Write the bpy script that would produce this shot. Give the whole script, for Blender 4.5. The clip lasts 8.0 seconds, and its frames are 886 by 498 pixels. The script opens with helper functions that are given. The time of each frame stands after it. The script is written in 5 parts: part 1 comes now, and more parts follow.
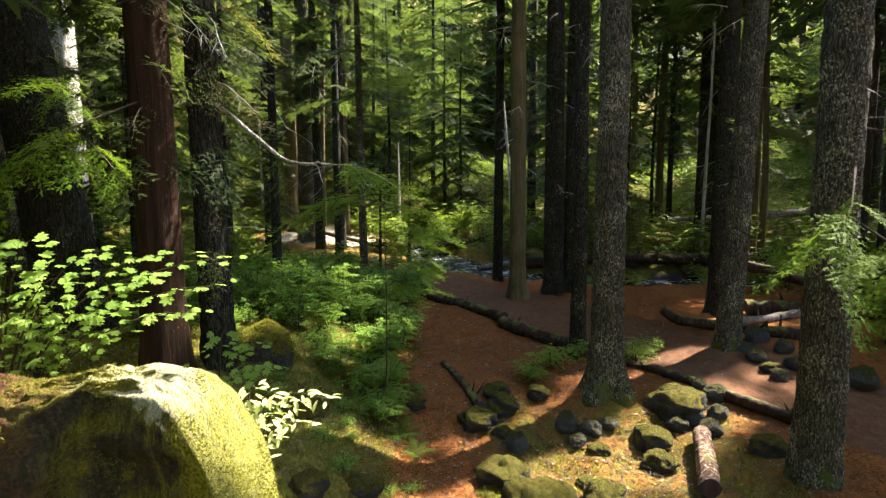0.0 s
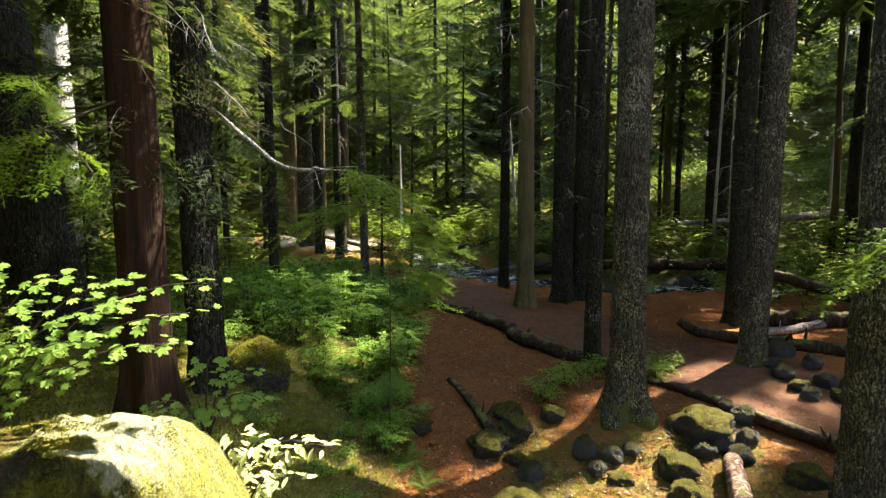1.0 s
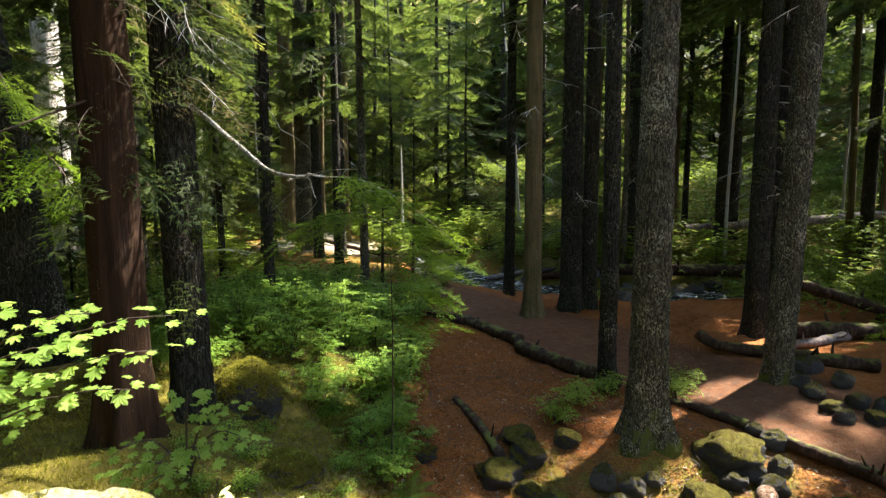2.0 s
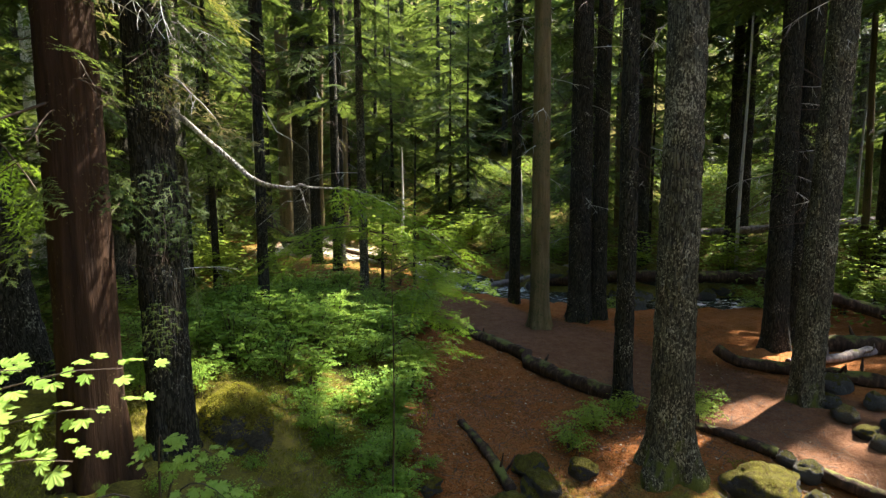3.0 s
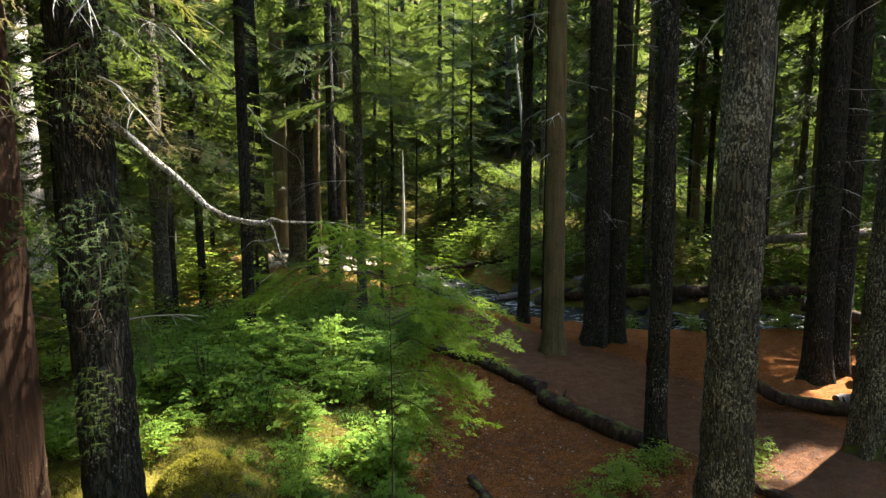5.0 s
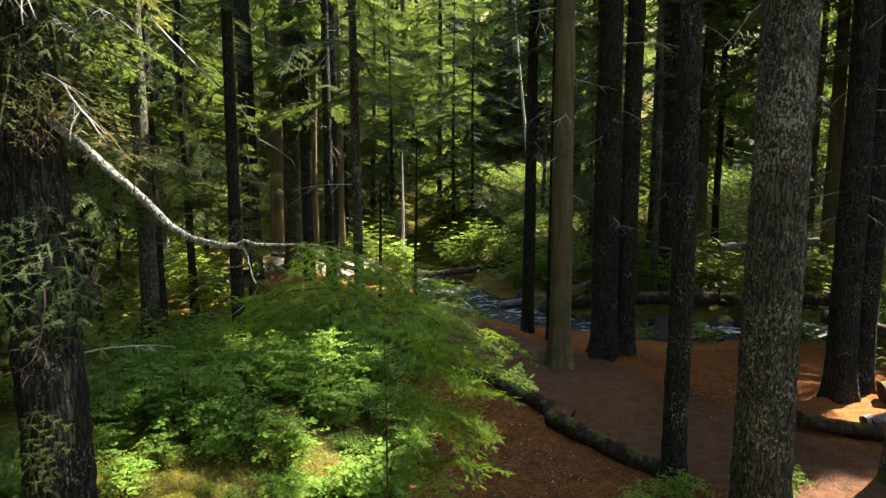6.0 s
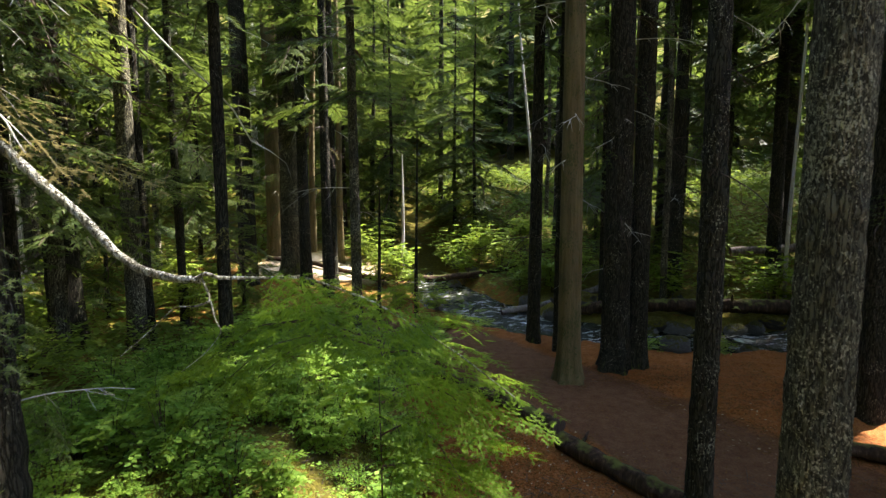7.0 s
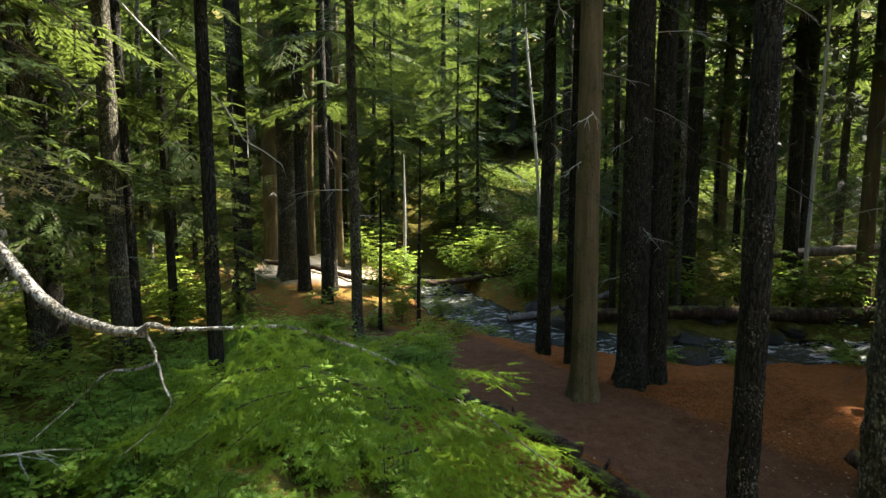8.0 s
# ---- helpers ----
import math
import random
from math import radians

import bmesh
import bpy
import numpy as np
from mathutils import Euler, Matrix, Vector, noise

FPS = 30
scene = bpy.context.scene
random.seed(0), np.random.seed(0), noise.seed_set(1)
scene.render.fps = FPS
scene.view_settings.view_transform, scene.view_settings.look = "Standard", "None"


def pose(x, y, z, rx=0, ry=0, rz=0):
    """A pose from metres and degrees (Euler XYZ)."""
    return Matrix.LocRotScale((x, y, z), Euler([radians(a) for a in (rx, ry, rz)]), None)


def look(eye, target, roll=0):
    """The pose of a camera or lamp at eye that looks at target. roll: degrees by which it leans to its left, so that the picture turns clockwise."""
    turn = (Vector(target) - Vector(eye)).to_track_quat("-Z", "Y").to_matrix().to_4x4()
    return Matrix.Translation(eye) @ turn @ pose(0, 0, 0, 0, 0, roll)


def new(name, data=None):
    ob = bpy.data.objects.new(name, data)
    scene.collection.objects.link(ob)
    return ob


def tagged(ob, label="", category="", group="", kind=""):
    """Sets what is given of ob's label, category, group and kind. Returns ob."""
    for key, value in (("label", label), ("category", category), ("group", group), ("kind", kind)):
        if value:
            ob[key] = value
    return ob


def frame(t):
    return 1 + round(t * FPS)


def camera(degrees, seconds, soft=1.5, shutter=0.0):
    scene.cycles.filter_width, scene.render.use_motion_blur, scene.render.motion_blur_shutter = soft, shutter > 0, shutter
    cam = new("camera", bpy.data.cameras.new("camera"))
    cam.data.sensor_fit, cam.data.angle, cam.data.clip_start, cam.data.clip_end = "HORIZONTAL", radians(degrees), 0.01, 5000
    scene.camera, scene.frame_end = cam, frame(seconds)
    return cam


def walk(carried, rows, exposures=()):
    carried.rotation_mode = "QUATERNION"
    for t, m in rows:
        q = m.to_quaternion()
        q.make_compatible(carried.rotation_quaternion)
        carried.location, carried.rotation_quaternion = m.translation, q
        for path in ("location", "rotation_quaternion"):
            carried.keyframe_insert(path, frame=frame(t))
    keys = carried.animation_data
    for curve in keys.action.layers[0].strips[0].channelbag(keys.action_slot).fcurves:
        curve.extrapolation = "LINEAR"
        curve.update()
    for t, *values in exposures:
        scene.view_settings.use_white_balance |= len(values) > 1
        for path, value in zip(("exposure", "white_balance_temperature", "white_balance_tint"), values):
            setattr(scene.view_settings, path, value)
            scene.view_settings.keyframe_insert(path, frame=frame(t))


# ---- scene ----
# The camera climbs slowly as it glides forward over the clearing.
cam = camera(74.0, 8.0, soft=1.35, shutter=0.45)
METRES, EYE, TILT, LEAN, TURN = 5.0, 3.1, -7.0, 0.4, 0.0
SIDE = 0.766
ROWS = [
    (0.0, 0.0, 0.0, 0.0, 0.0, 0.0, -0.0),
    (0.5, -0.0131, 0.0585, 0.0184, 0.02, 0.03, 0.0),
    (1.0, -0.0253, 0.1178, 0.0357, 0.05, 0.06, -0.01),
    (1.5, -0.0354, 0.1765, 0.0535, 0.07, 0.08, -0.02),
    (3.0, -0.0611, 0.3532, 0.1152, 0.1, 0.14, -0.08),
    (3.5, -0.0679, 0.4081, 0.138, 0.12, 0.15, -0.08),
    (4.0, -0.0748, 0.4621, 0.1596, 0.12, 0.17, -0.11),
    (4.5, -0.0792, 0.5157, 0.1821, 0.15, 0.18, -0.11),
    (6.0, -0.0861, 0.6825, 0.2426, 0.18, 0.17, -0.22),
    (6.5, -0.089, 0.7411, 0.2635, 0.2, 0.12, -0.2),
    (7.0, -0.0938, 0.8026, 0.2837, 0.24, 0.06, -0.21),
    (7.5, -0.1049, 0.8683, 0.3003, 0.26, 0.01, -0.22),
    (8.0, -0.1194, 0.9372, 0.3199, 0.26, -0.04, -0.23),
]
walk(cam, [(t, pose(0, 0, EYE, TILT, LEAN, TURN) @ pose(METRES * SIDE * x, METRES * y, METRES * SIDE * z, 90 + SIDE * pitch, roll, SIDE * yaw)) for t, x, y, z, yaw, pitch, roll in ROWS],
     [(0.0, 3.3, 6450.0, 18.0), (8.0, 3.3, 6450.0, 18.0)])

# ---- light: late-morning sun from the right and ahead, broken by the canopy ----
SUN_AZ, SUN_EL = 58.0, 50.0          # degrees clockwise from +y, degrees above the horizon
SUN = Vector((math.sin(radians(SUN_AZ)) * math.cos(radians(SUN_EL)), math.cos(radians(SUN_AZ)) * math.cos(radians(SUN_EL)), math.sin(radians(SUN_EL))))
world = bpy.data.worlds.new("sky")
scene.world = world
world.use_nodes = True
wn = world.node_tree
wn.nodes.clear()
sky = wn.nodes.new("ShaderNodeTexSky")
sky.sky_type = "NISHITA"
sky.sun_disc = False
sky.sun_elevation, sky.sun_rotation = radians(SUN_EL), radians(SUN_AZ)
bg = wn.nodes.new("ShaderNodeBackground")
bg.inputs["Strength"].default_value = 0.12
wo = wn.nodes.new("ShaderNodeOutputWorld")
wn.links.new(sky.outputs[0], bg.inputs[0])
wn.links.new(bg.outputs[0], wo.inputs[0])
sun = new("sun", bpy.data.lights.new("sun", "SUN"))
sun.data.energy, sun.data.angle, sun.data.color = 3.6, radians(1.0), (1.0, 0.93, 0.8)
sun.matrix_world = look(SUN * 50, (0, 0, 0))


# ---- materials ----
def material(name):
    m = bpy.data.materials.new(name)
    m.use_nodes = True
    m.node_tree.nodes.clear()
    return m


class Nodes:
    """Short hand for building a node material."""

    def __init__(self, name):
        self.m = material(name)
        self.t = self.m.node_tree

    def n(self, kind, **values):
        node = self.t.nodes.new(kind)
        for key, value in values.items():
            key = key.replace("_", " ")
            if key in node.inputs:
                if isinstance(value, bpy.types.NodeSocket):
                    self.t.links.new(value, node.inputs[key])
                else:
                    node.inputs[key].default_value = value
        return node

    def link(self, a, b):
        self.t.links.new(a, b)

    def coords(self, kind="Object", scale=(1, 1, 1), shift=True):
        c = self.n("ShaderNodeTexCoord").outputs[kind]
        mp = self.n("ShaderNodeMapping", Vector=c, Scale=scale)
        if shift:
            r = self.n("ShaderNodeObjectInfo").outputs["Random"]
            s = self.n("ShaderNodeMath")
            s.operation = "MULTIPLY"
            self.link(r, s.inputs[0])
            s.inputs[1].default_value = 37.0
            self.link(s.outputs[0], mp.inputs["Location"])
        return mp.outputs[0]

    def noise(self, vec, scale, detail=4.0, rough=0.55, distort=0.0):
        return self.n("ShaderNodeTexNoise", Vector=vec, Scale=scale, Detail=detail, Roughness=rough, Distortion=distort).outputs["Fac"]

    def voronoi(self, vec, scale, feature="F1"):
        v = self.n("ShaderNodeTexVoronoi")
        v.feature = feature
        self.link(vec, v.inputs["Vector"])
        v.inputs["Scale"].default_value = scale
        return v

    def ramp(self, fac, *stops):
        r = self.n("ShaderNodeValToRGB", Fac=fac)
        e = r.color_ramp.elements
        while len(e) < len(stops):
            e.new(0.5)
        for el, (p, c) in zip(e, stops):
            el.position = p
            el.color = (*c, 1) if len(c) == 3 else c
        return r.outputs["Color"]

    def mix(self, fac, a, b, kind="MIX"):
        x = self.n("ShaderNodeMix")
        x.data_type, x.blend_type = "RGBA", kind
        for value, i in ((fac, 0), (a, 6), (b, 7)):
            if isinstance(value, bpy.types.NodeSocket):
                self.link(value, x.inputs[i])
            elif i == 0:
                x.inputs[0].default_value = value
            else:
                x.inputs[i].default_value = (*value, 1)
        return x.outputs[2]

    def math(self, op, a, b=0.0, clamp=False):
        x = self.n("ShaderNodeMath")
        x.operation, x.use_clamp = op, clamp
        for i, value in enumerate((a, b)):
            if isinstance(value, bpy.types.NodeSocket):
                self.link(value, x.inputs[i])
            else:
                x.inputs[i].default_value = value
        return x.outputs[0]

    def bump(self, height, strength=0.5, distance=0.02, normal=None):
        b = self.n("ShaderNodeBump", Height=height, Strength=strength, Distance=distance)
        if normal:
            self.link(normal, b.inputs["Normal"])
        return b.outputs[0]

    def surface(self, color, rough=0.85, normal=None, spec=0.3, **more):
        p = self.n("ShaderNodeBsdfPrincipled")
        for key, value in (("Base Color", color), ("Roughness", rough), ("Specular IOR Level", spec), *more.items()):
            key = key.replace("_", " ")
            if isinstance(value, bpy.types.NodeSocket):
                self.link(value, p.inputs[key])
            else:
                p.inputs[key].default_value = (*value, 1) if isinstance(value, tuple) and len(value) == 3 else value
        if normal:
            self.link(normal, p.inputs["Normal"])
        return p.outputs[0]

    def done(self, shader):
        o = self.n("ShaderNodeOutputMaterial")
        self.link(shader, o.inputs["Surface"])
        return self.m


def bark(name, deep, mid, pale, lichen, lichen_at=0.62, grain=9.0, moss=0.0, stringy=False):
    """Furrowed bark: long plates, dark furrows, pale lichen flecks, and moss near the foot."""
    k = Nodes(name)
    v = k.coords("Object", (1, 1, 0.17))
    fine = k.coords("Object", (1, 1, 0.6))
    if stringy:
        v = k.coords("Object", (1, 1, 0.07))
        plates = k.math("MULTIPLY", k.noise(v, grain * 2.2, 4, 0.6, 0.4), 0.2)
    else:
        bend = k.n("ShaderNodeVectorMath")
        bend.operation = "MULTIPLY_ADD"
        k.link(k.n("ShaderNodeTexNoise", Vector=v, Scale=grain * 0.8, Detail=4.0).outputs["Color"], bend.inputs[0])
        bend.inputs[1].default_value = (0.09, 0.09, 0.09)
        k.link(v, bend.inputs[2])
        plates = k.voronoi(bend.outputs[0], grain, "DISTANCE_TO_EDGE").outputs["Distance"]
    rough = k.noise(v, grain * 1.6, 6, 0.65)
    big = k.noise(k.coords("Object"), 1.3, 3)
    height = k.math("ADD", k.math("MINIMUM", k.math("MULTIPLY", plates, 5.0), 1.0), rough)
    c = k.ramp(k.math("MULTIPLY", height, 0.55), (0.12, deep), (0.45, mid), (0.85, pale))
    c = k.mix(k.math("MULTIPLY", big, 0.5), c, mid, "MULTIPLY")
    flecks = k.noise(fine, 75, 5, 0.8)
    spots = k.math("ADD", k.noise(k.coords("Object", (1, 1, 0.55)), 50.0, 4, 0.75), k.math("MULTIPLY", k.math("SUBTRACT", k.noise(k.coords("Object"), 2.6, 4, 0.6), 0.5), 0.45))
    spots = k.math("ADD", spots, k.math("MULTIPLY", k.math("SUBTRACT", flecks, 0.5), 0.45))
    gate = k.ramp(spots, (lichen_at, (0, 0, 0)), (lichen_at + 0.07, (1, 1, 1)))
    c = k.mix(gate, c, lichen)
    if moss:
        g = k.n("ShaderNodeNewGeometry")
        z = k.n("ShaderNodeSeparateXYZ", Vector=k.n("ShaderNodeTexCoord").outputs["Object"]).outputs["Z"]
        low = k.math("SUBTRACT", moss, k.math("MULTIPLY", z, 0.7))
        where = k.ramp(k.math("ADD", low, k.math("MULTIPLY", k.math("SUBTRACT", k.noise(fine, 7, 5), 0.5), 2.0)), (0.45, (0, 0, 0)), (0.7, (1, 1, 1)))
        c = k.mix(where, c, (0.09, 0.11, 0.02))
    nrm = k.bump(height, 0.9, 0.02, k.bump(flecks, 0.5, 0.006))
    return k.done(k.surface(c, 0.92, nrm, 0.15))


def leaf(name, dark, light, sheer=0.5, gloss=0.55, big=1.0, glow=0.5):
    """Leaves and needles: light passes through them; each one has its own tint."""
    k = Nodes(name)
    rnd = k.n("ShaderNodeNewGeometry").outputs["Random Per Island"]
    patch = k.noise(k.coords("Object"), big, 3)
    own = k.n("ShaderNodeObjectInfo").outputs["Random"]
    mixv = k.math("ADD", k.math("MULTIPLY", rnd, 0.5), k.math("ADD", k.math("MULTIPLY", patch, 0.5), k.math("MULTIPLY", k.math("SUBTRACT", own, 0.5), 0.4)))
    c = k.ramp(mixv, (0.15, dark), (0.85, light))
    p = k.surface(c, gloss, None, 0.10)
    tr = k.n("ShaderNodeBsdfTranslucent", Color=k.mix(0.65, c, (0.9, 1.0, 0.35), "MULTIPLY"))
    bright = k.mix(1.0, k.mix(glow, c, (0.22, 0.27, 0.05)), (1.3, 1.35, 0.9), "MULTIPLY")
    k.link(bright, tr.inputs["Color"])
    x = k.n("ShaderNodeMixShader", Fac=sheer)
    k.link(p, x.inputs[1])
    k.link(tr.outputs[0], x.inputs[2])
    return k.done(x.outputs[0])


def moss_stone(name, stone_a, stone_b, moss_a, moss_b, cover=0.5):
    """Rough volcanic stone with moss on whatever faces up."""
    k = Nodes(name)
    v = k.coords("Object")
    g = k.n("ShaderNodeNewGeometry")
    up = k.n("ShaderNodeSeparateXYZ", Vector=g.outputs["Normal"]).outputs["Z"]
    fine, mid = k.noise(v, 28, 6, 0.7), k.noise(v, 3.5, 4)
    s = k.ramp(fine, (0.3, stone_a), (0.7, stone_b))
    m = k.ramp(k.math("ADD", k.math("MULTIPLY", k.noise(v, 45, 5, 0.7), 0.6), k.math("MULTIPLY", mid, 0.4)), (0.35, moss_a), (0.68, moss_b))
    fac = k.math("ADD", k.math("MULTIPLY", up, 0.62), k.math("MULTIPLY", mid, 0.95))
    gate = k.ramp(fac, (1.06 - cover - 0.06, (0, 0, 0)), (min(0.99, 1.06 - cover + 0.1), (1, 1, 1)))
    dead = k.ramp(k.noise(v, 8, 5, 0.7, 0.5), (0.52, (0, 0, 0)), (0.64, (1, 1, 1)))
    m = k.mix(k.math("MULTIPLY", dead, 0.8), m, k.ramp(fine, (0.3, (0.03, 0.017, 0.007)), (0.7, (0.12, 0.07, 0.03))))
    c = k.mix(gate, s, m)
    h = k.math("ADD", k.math("ADD", fine, k.math("MULTIPLY", k.noise(v, 11, 5, 0.7), 1.2)), k.math("MULTIPLY", gate, k.noise(v, 60, 4, 0.8)))
    return k.done(k.surface(c, 0.93, k.bump(h, 1.0, 0.06), 0.12))


BARK_FIR = bark("bark_fir", (0.006, 0.006, 0.004), (0.044, 0.042, 0.027), (0.14, 0.133, 0.085), (0.36, 0.345, 0.23), 0.56, 34, 0.55)
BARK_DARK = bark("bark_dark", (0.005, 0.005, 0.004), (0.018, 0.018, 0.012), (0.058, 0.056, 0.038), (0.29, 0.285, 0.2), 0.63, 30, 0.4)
BARK_CEDAR = bark("bark_cedar", (0.004, 0.003, 0.002), (0.021, 0.011, 0.005), (0.085, 0.044, 0.021), (0.18, 0.16, 0.07), 0.68, 7, 0.3, True)
BARK_TAN = bark("bark_tan", (0.022, 0.017, 0.008), (0.115, 0.088, 0.04), (0.235, 0.19, 0.095), (0.045, 0.055, 0.018), 0.55, 8, 0.2, True)
BARK_PALE = bark("bark_pale", (0.07, 0.06, 0.046), (0.3, 0.28, 0.23), (0.52, 0.5, 0.43), (0.68, 0.68, 0.6), 0.53, 16)
BARK_LIMB = bark("bark_limb", (0.03, 0.03, 0.02), (0.13, 0.125, 0.085), (0.30, 0.29, 0.23), (0.52, 0.52, 0.44), 0.50, 40)
NEEDLE = leaf("needle_green", (0.018, 0.040, 0.013), (0.088, 0.118, 0.035), 0.5, glow=0.22)
NEEDLE_NEAR = leaf("needle_fresh", (0.05, 0.115, 0.006), (0.17, 0.275, 0.014), 0.55)
NEEDLE_DRY = leaf("needle_dry", (0.10, 0.085, 0.03), (0.22, 0.18, 0.07), 0.35)
LEAF_MAPLE = leaf("leaf_maple", (0.12, 0.245, 0.035), (0.32, 0.46, 0.105), 0.6)
LEAF_BUSH = leaf("leaf_bush", (0.065, 0.155, 0.022), (0.22, 0.345, 0.05), 0.45)
LEAF_LOW = leaf("leaf_undergrowth", (0.03, 0.065, 0.012), (0.13, 0.19, 0.03), 0.45)
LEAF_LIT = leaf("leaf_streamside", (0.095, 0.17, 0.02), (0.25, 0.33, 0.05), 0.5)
LEAF_PALE = leaf("leaf_pale", (0.34, 0.39, 0.13), (0.55, 0.57, 0.24), 0.4)
LEAF_FERN = leaf("leaf_fern", (0.06, 0.12, 0.015), (0.15, 0.22, 0.03), 0.45)
MOSS_TUFT = leaf("moss_tuft", (0.085, 0.083, 0.011), (0.235, 0.205, 0.028), 0.35, 0.8, 3.0)
STONE = moss_stone("stone_dark", (0.04, 0.04, 0.036), (0.17, 0.165, 0.145), (0.03, 0.032, 0.009), (0.12, 0.118, 0.02), 0.12)
STONE_MOSSY = moss_stone("stone_mossy", (0.03, 0.029, 0.026), (0.11, 0.105, 0.095), (0.045, 0.042, 0.009), (0.21, 0.195, 0.024), 0.34)


def boulder_material():
    """Grey stone, yellow-green moss, pale lichen on the crest and brown litter caught on the back; sunlight is painted
    into the crest and the right-hand end.
    """
    k = Nodes("boulder_moss")
    v = k.coords("Object", shift=False)
    pos = k.n("ShaderNodeSeparateXYZ", Vector=v)
    up = k.n("ShaderNodeSeparateXYZ", Vector=k.n("ShaderNodeNewGeometry").outputs["Normal"]).outputs["Z"]
    streak = k.coords("Object", (1, 1, 0.4), shift=False)
    fine, mid, big = k.noise(v, 32, 6, 0.75), k.noise(streak, 6, 6, 0.75, 0.5), k.noise(v, 1.8, 3)
    stone = k.ramp(k.math("ADD", k.math("MULTIPLY", fine, 0.5), k.math("MULTIPLY", mid, 0.5)), (0.32, (0.02, 0.018, 0.012)), (0.5, (0.075, 0.07, 0.045)), (0.68, (0.20, 0.19, 0.13)))
    moss = k.ramp(k.math("ADD", k.math("MULTIPLY", k.noise(v, 60, 4, 0.8), 0.6), k.math("MULTIPLY", mid, 0.4)), (0.36, (0.06, 0.062, 0.01)), (0.52, (0.23, 0.22, 0.03)), (0.68, (0.48, 0.45, 0.07)))
    # crest lichen lifted towards white: the sun on it is put into the colour
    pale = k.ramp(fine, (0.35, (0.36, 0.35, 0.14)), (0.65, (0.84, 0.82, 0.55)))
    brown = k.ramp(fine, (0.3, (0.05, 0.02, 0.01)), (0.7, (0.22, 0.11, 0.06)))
    gate = k.ramp(k.math("ADD", k.math("MULTIPLY", up, 0.6), k.math("MULTIPLY", mid, 0.95)), (0.50, (0, 0, 0)), (0.70, (1, 1, 1)))
    c = k.mix(gate, stone, moss)
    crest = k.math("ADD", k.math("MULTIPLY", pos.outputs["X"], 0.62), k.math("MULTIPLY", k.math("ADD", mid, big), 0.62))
    # sun on the right-hand end, painted as brighter yellow moss
    lit_flank = k.ramp(k.math("ADD", pos.outputs["X"], k.math("MULTIPLY", k.math("SUBTRACT", mid, 0.5), 0.9)), (0.62, (0, 0, 0)), (0.85, (1, 1, 1)))
    c = k.mix(k.math("MULTIPLY", lit_flank, 0.9), c, k.ramp(k.noise(v, 60, 4, 0.8), (0.38, (0.10, 0.10, 0.01)), (0.53, (0.38, 0.38, 0.03)), (0.70, (0.66, 0.62, 0.08))))
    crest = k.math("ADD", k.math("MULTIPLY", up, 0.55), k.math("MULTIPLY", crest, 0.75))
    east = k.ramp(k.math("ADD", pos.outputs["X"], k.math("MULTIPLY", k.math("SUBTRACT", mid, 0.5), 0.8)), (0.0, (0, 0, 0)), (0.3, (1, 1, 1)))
    c = k.mix(k.math("MULTIPLY", k.math("MULTIPLY", k.ramp(crest, (0.95, (0, 0, 0)), (1.13, (1, 1, 1))), east), k.math("SUBTRACT", 0.9, k.math("MULTIPLY", lit_flank, 0.75))), c, pale)
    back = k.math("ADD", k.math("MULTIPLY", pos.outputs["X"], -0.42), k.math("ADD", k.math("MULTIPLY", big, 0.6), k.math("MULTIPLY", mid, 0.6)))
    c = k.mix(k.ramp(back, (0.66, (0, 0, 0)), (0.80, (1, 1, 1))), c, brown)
    h = k.math("ADD", fine, k.math("ADD", mid, k.math("MULTIPLY", gate, k.noise(v, 80, 4, 0.8))))
    return k.done(k.surface(c, 0.94, k.bump(h, 1.0, 0.07), 0.1))


BOULDER = boulder_material()


def log_material(name, deep, mid, pale, moss, at=(0.3, 0.55, 0.8), fine=14):
    k = Nodes(name)
    v = k.coords("Object", (1, 1, 0.16))
    h = k.noise(v, fine, 6, 0.7)
    c = k.ramp(h, (at[0], deep), (at[1], mid), (at[2], pale))
    g = k.n("ShaderNodeNewGeometry")
    up = k.n("ShaderNodeSeparateXYZ", Vector=g.outputs["Normal"]).outputs["Z"]
    gate = k.ramp(k.math("ADD", k.math("MULTIPLY", up, 0.3), k.noise(k.coords("Object"), 5, 5)), (0.8 - moss, (0, 0, 0)), (0.95 - moss, (1, 1, 1)))
    c = k.mix(gate, c, (0.09, 0.1, 0.02))
    return k.done(k.surface(c, 0.9, k.bump(h, 0.9, 0.02), 0.2))


LOG = log_material("log_brown", (0.008, 0.005, 0.003), (0.04, 0.023, 0.013), (0.17, 0.11, 0.065), 0.07)
LOG_GREY = log_material("log_grey", (0.06, 0.05, 0.045), (0.2, 0.17, 0.15), (0.42, 0.38, 0.34), 0.0)
LOG_CUT = log_material("log_cut_bark", (0.04, 0.022, 0.012), (0.20, 0.12, 0.07), (0.50, 0.46, 0.40), 0.0, (0.40, 0.54, 0.66), 22)
LOG_END = log_material("log_end_wood", (0.03, 0.02, 0.015), (0.06, 0.04, 0.03), (0.10, 0.07, 0.05), 0.0)


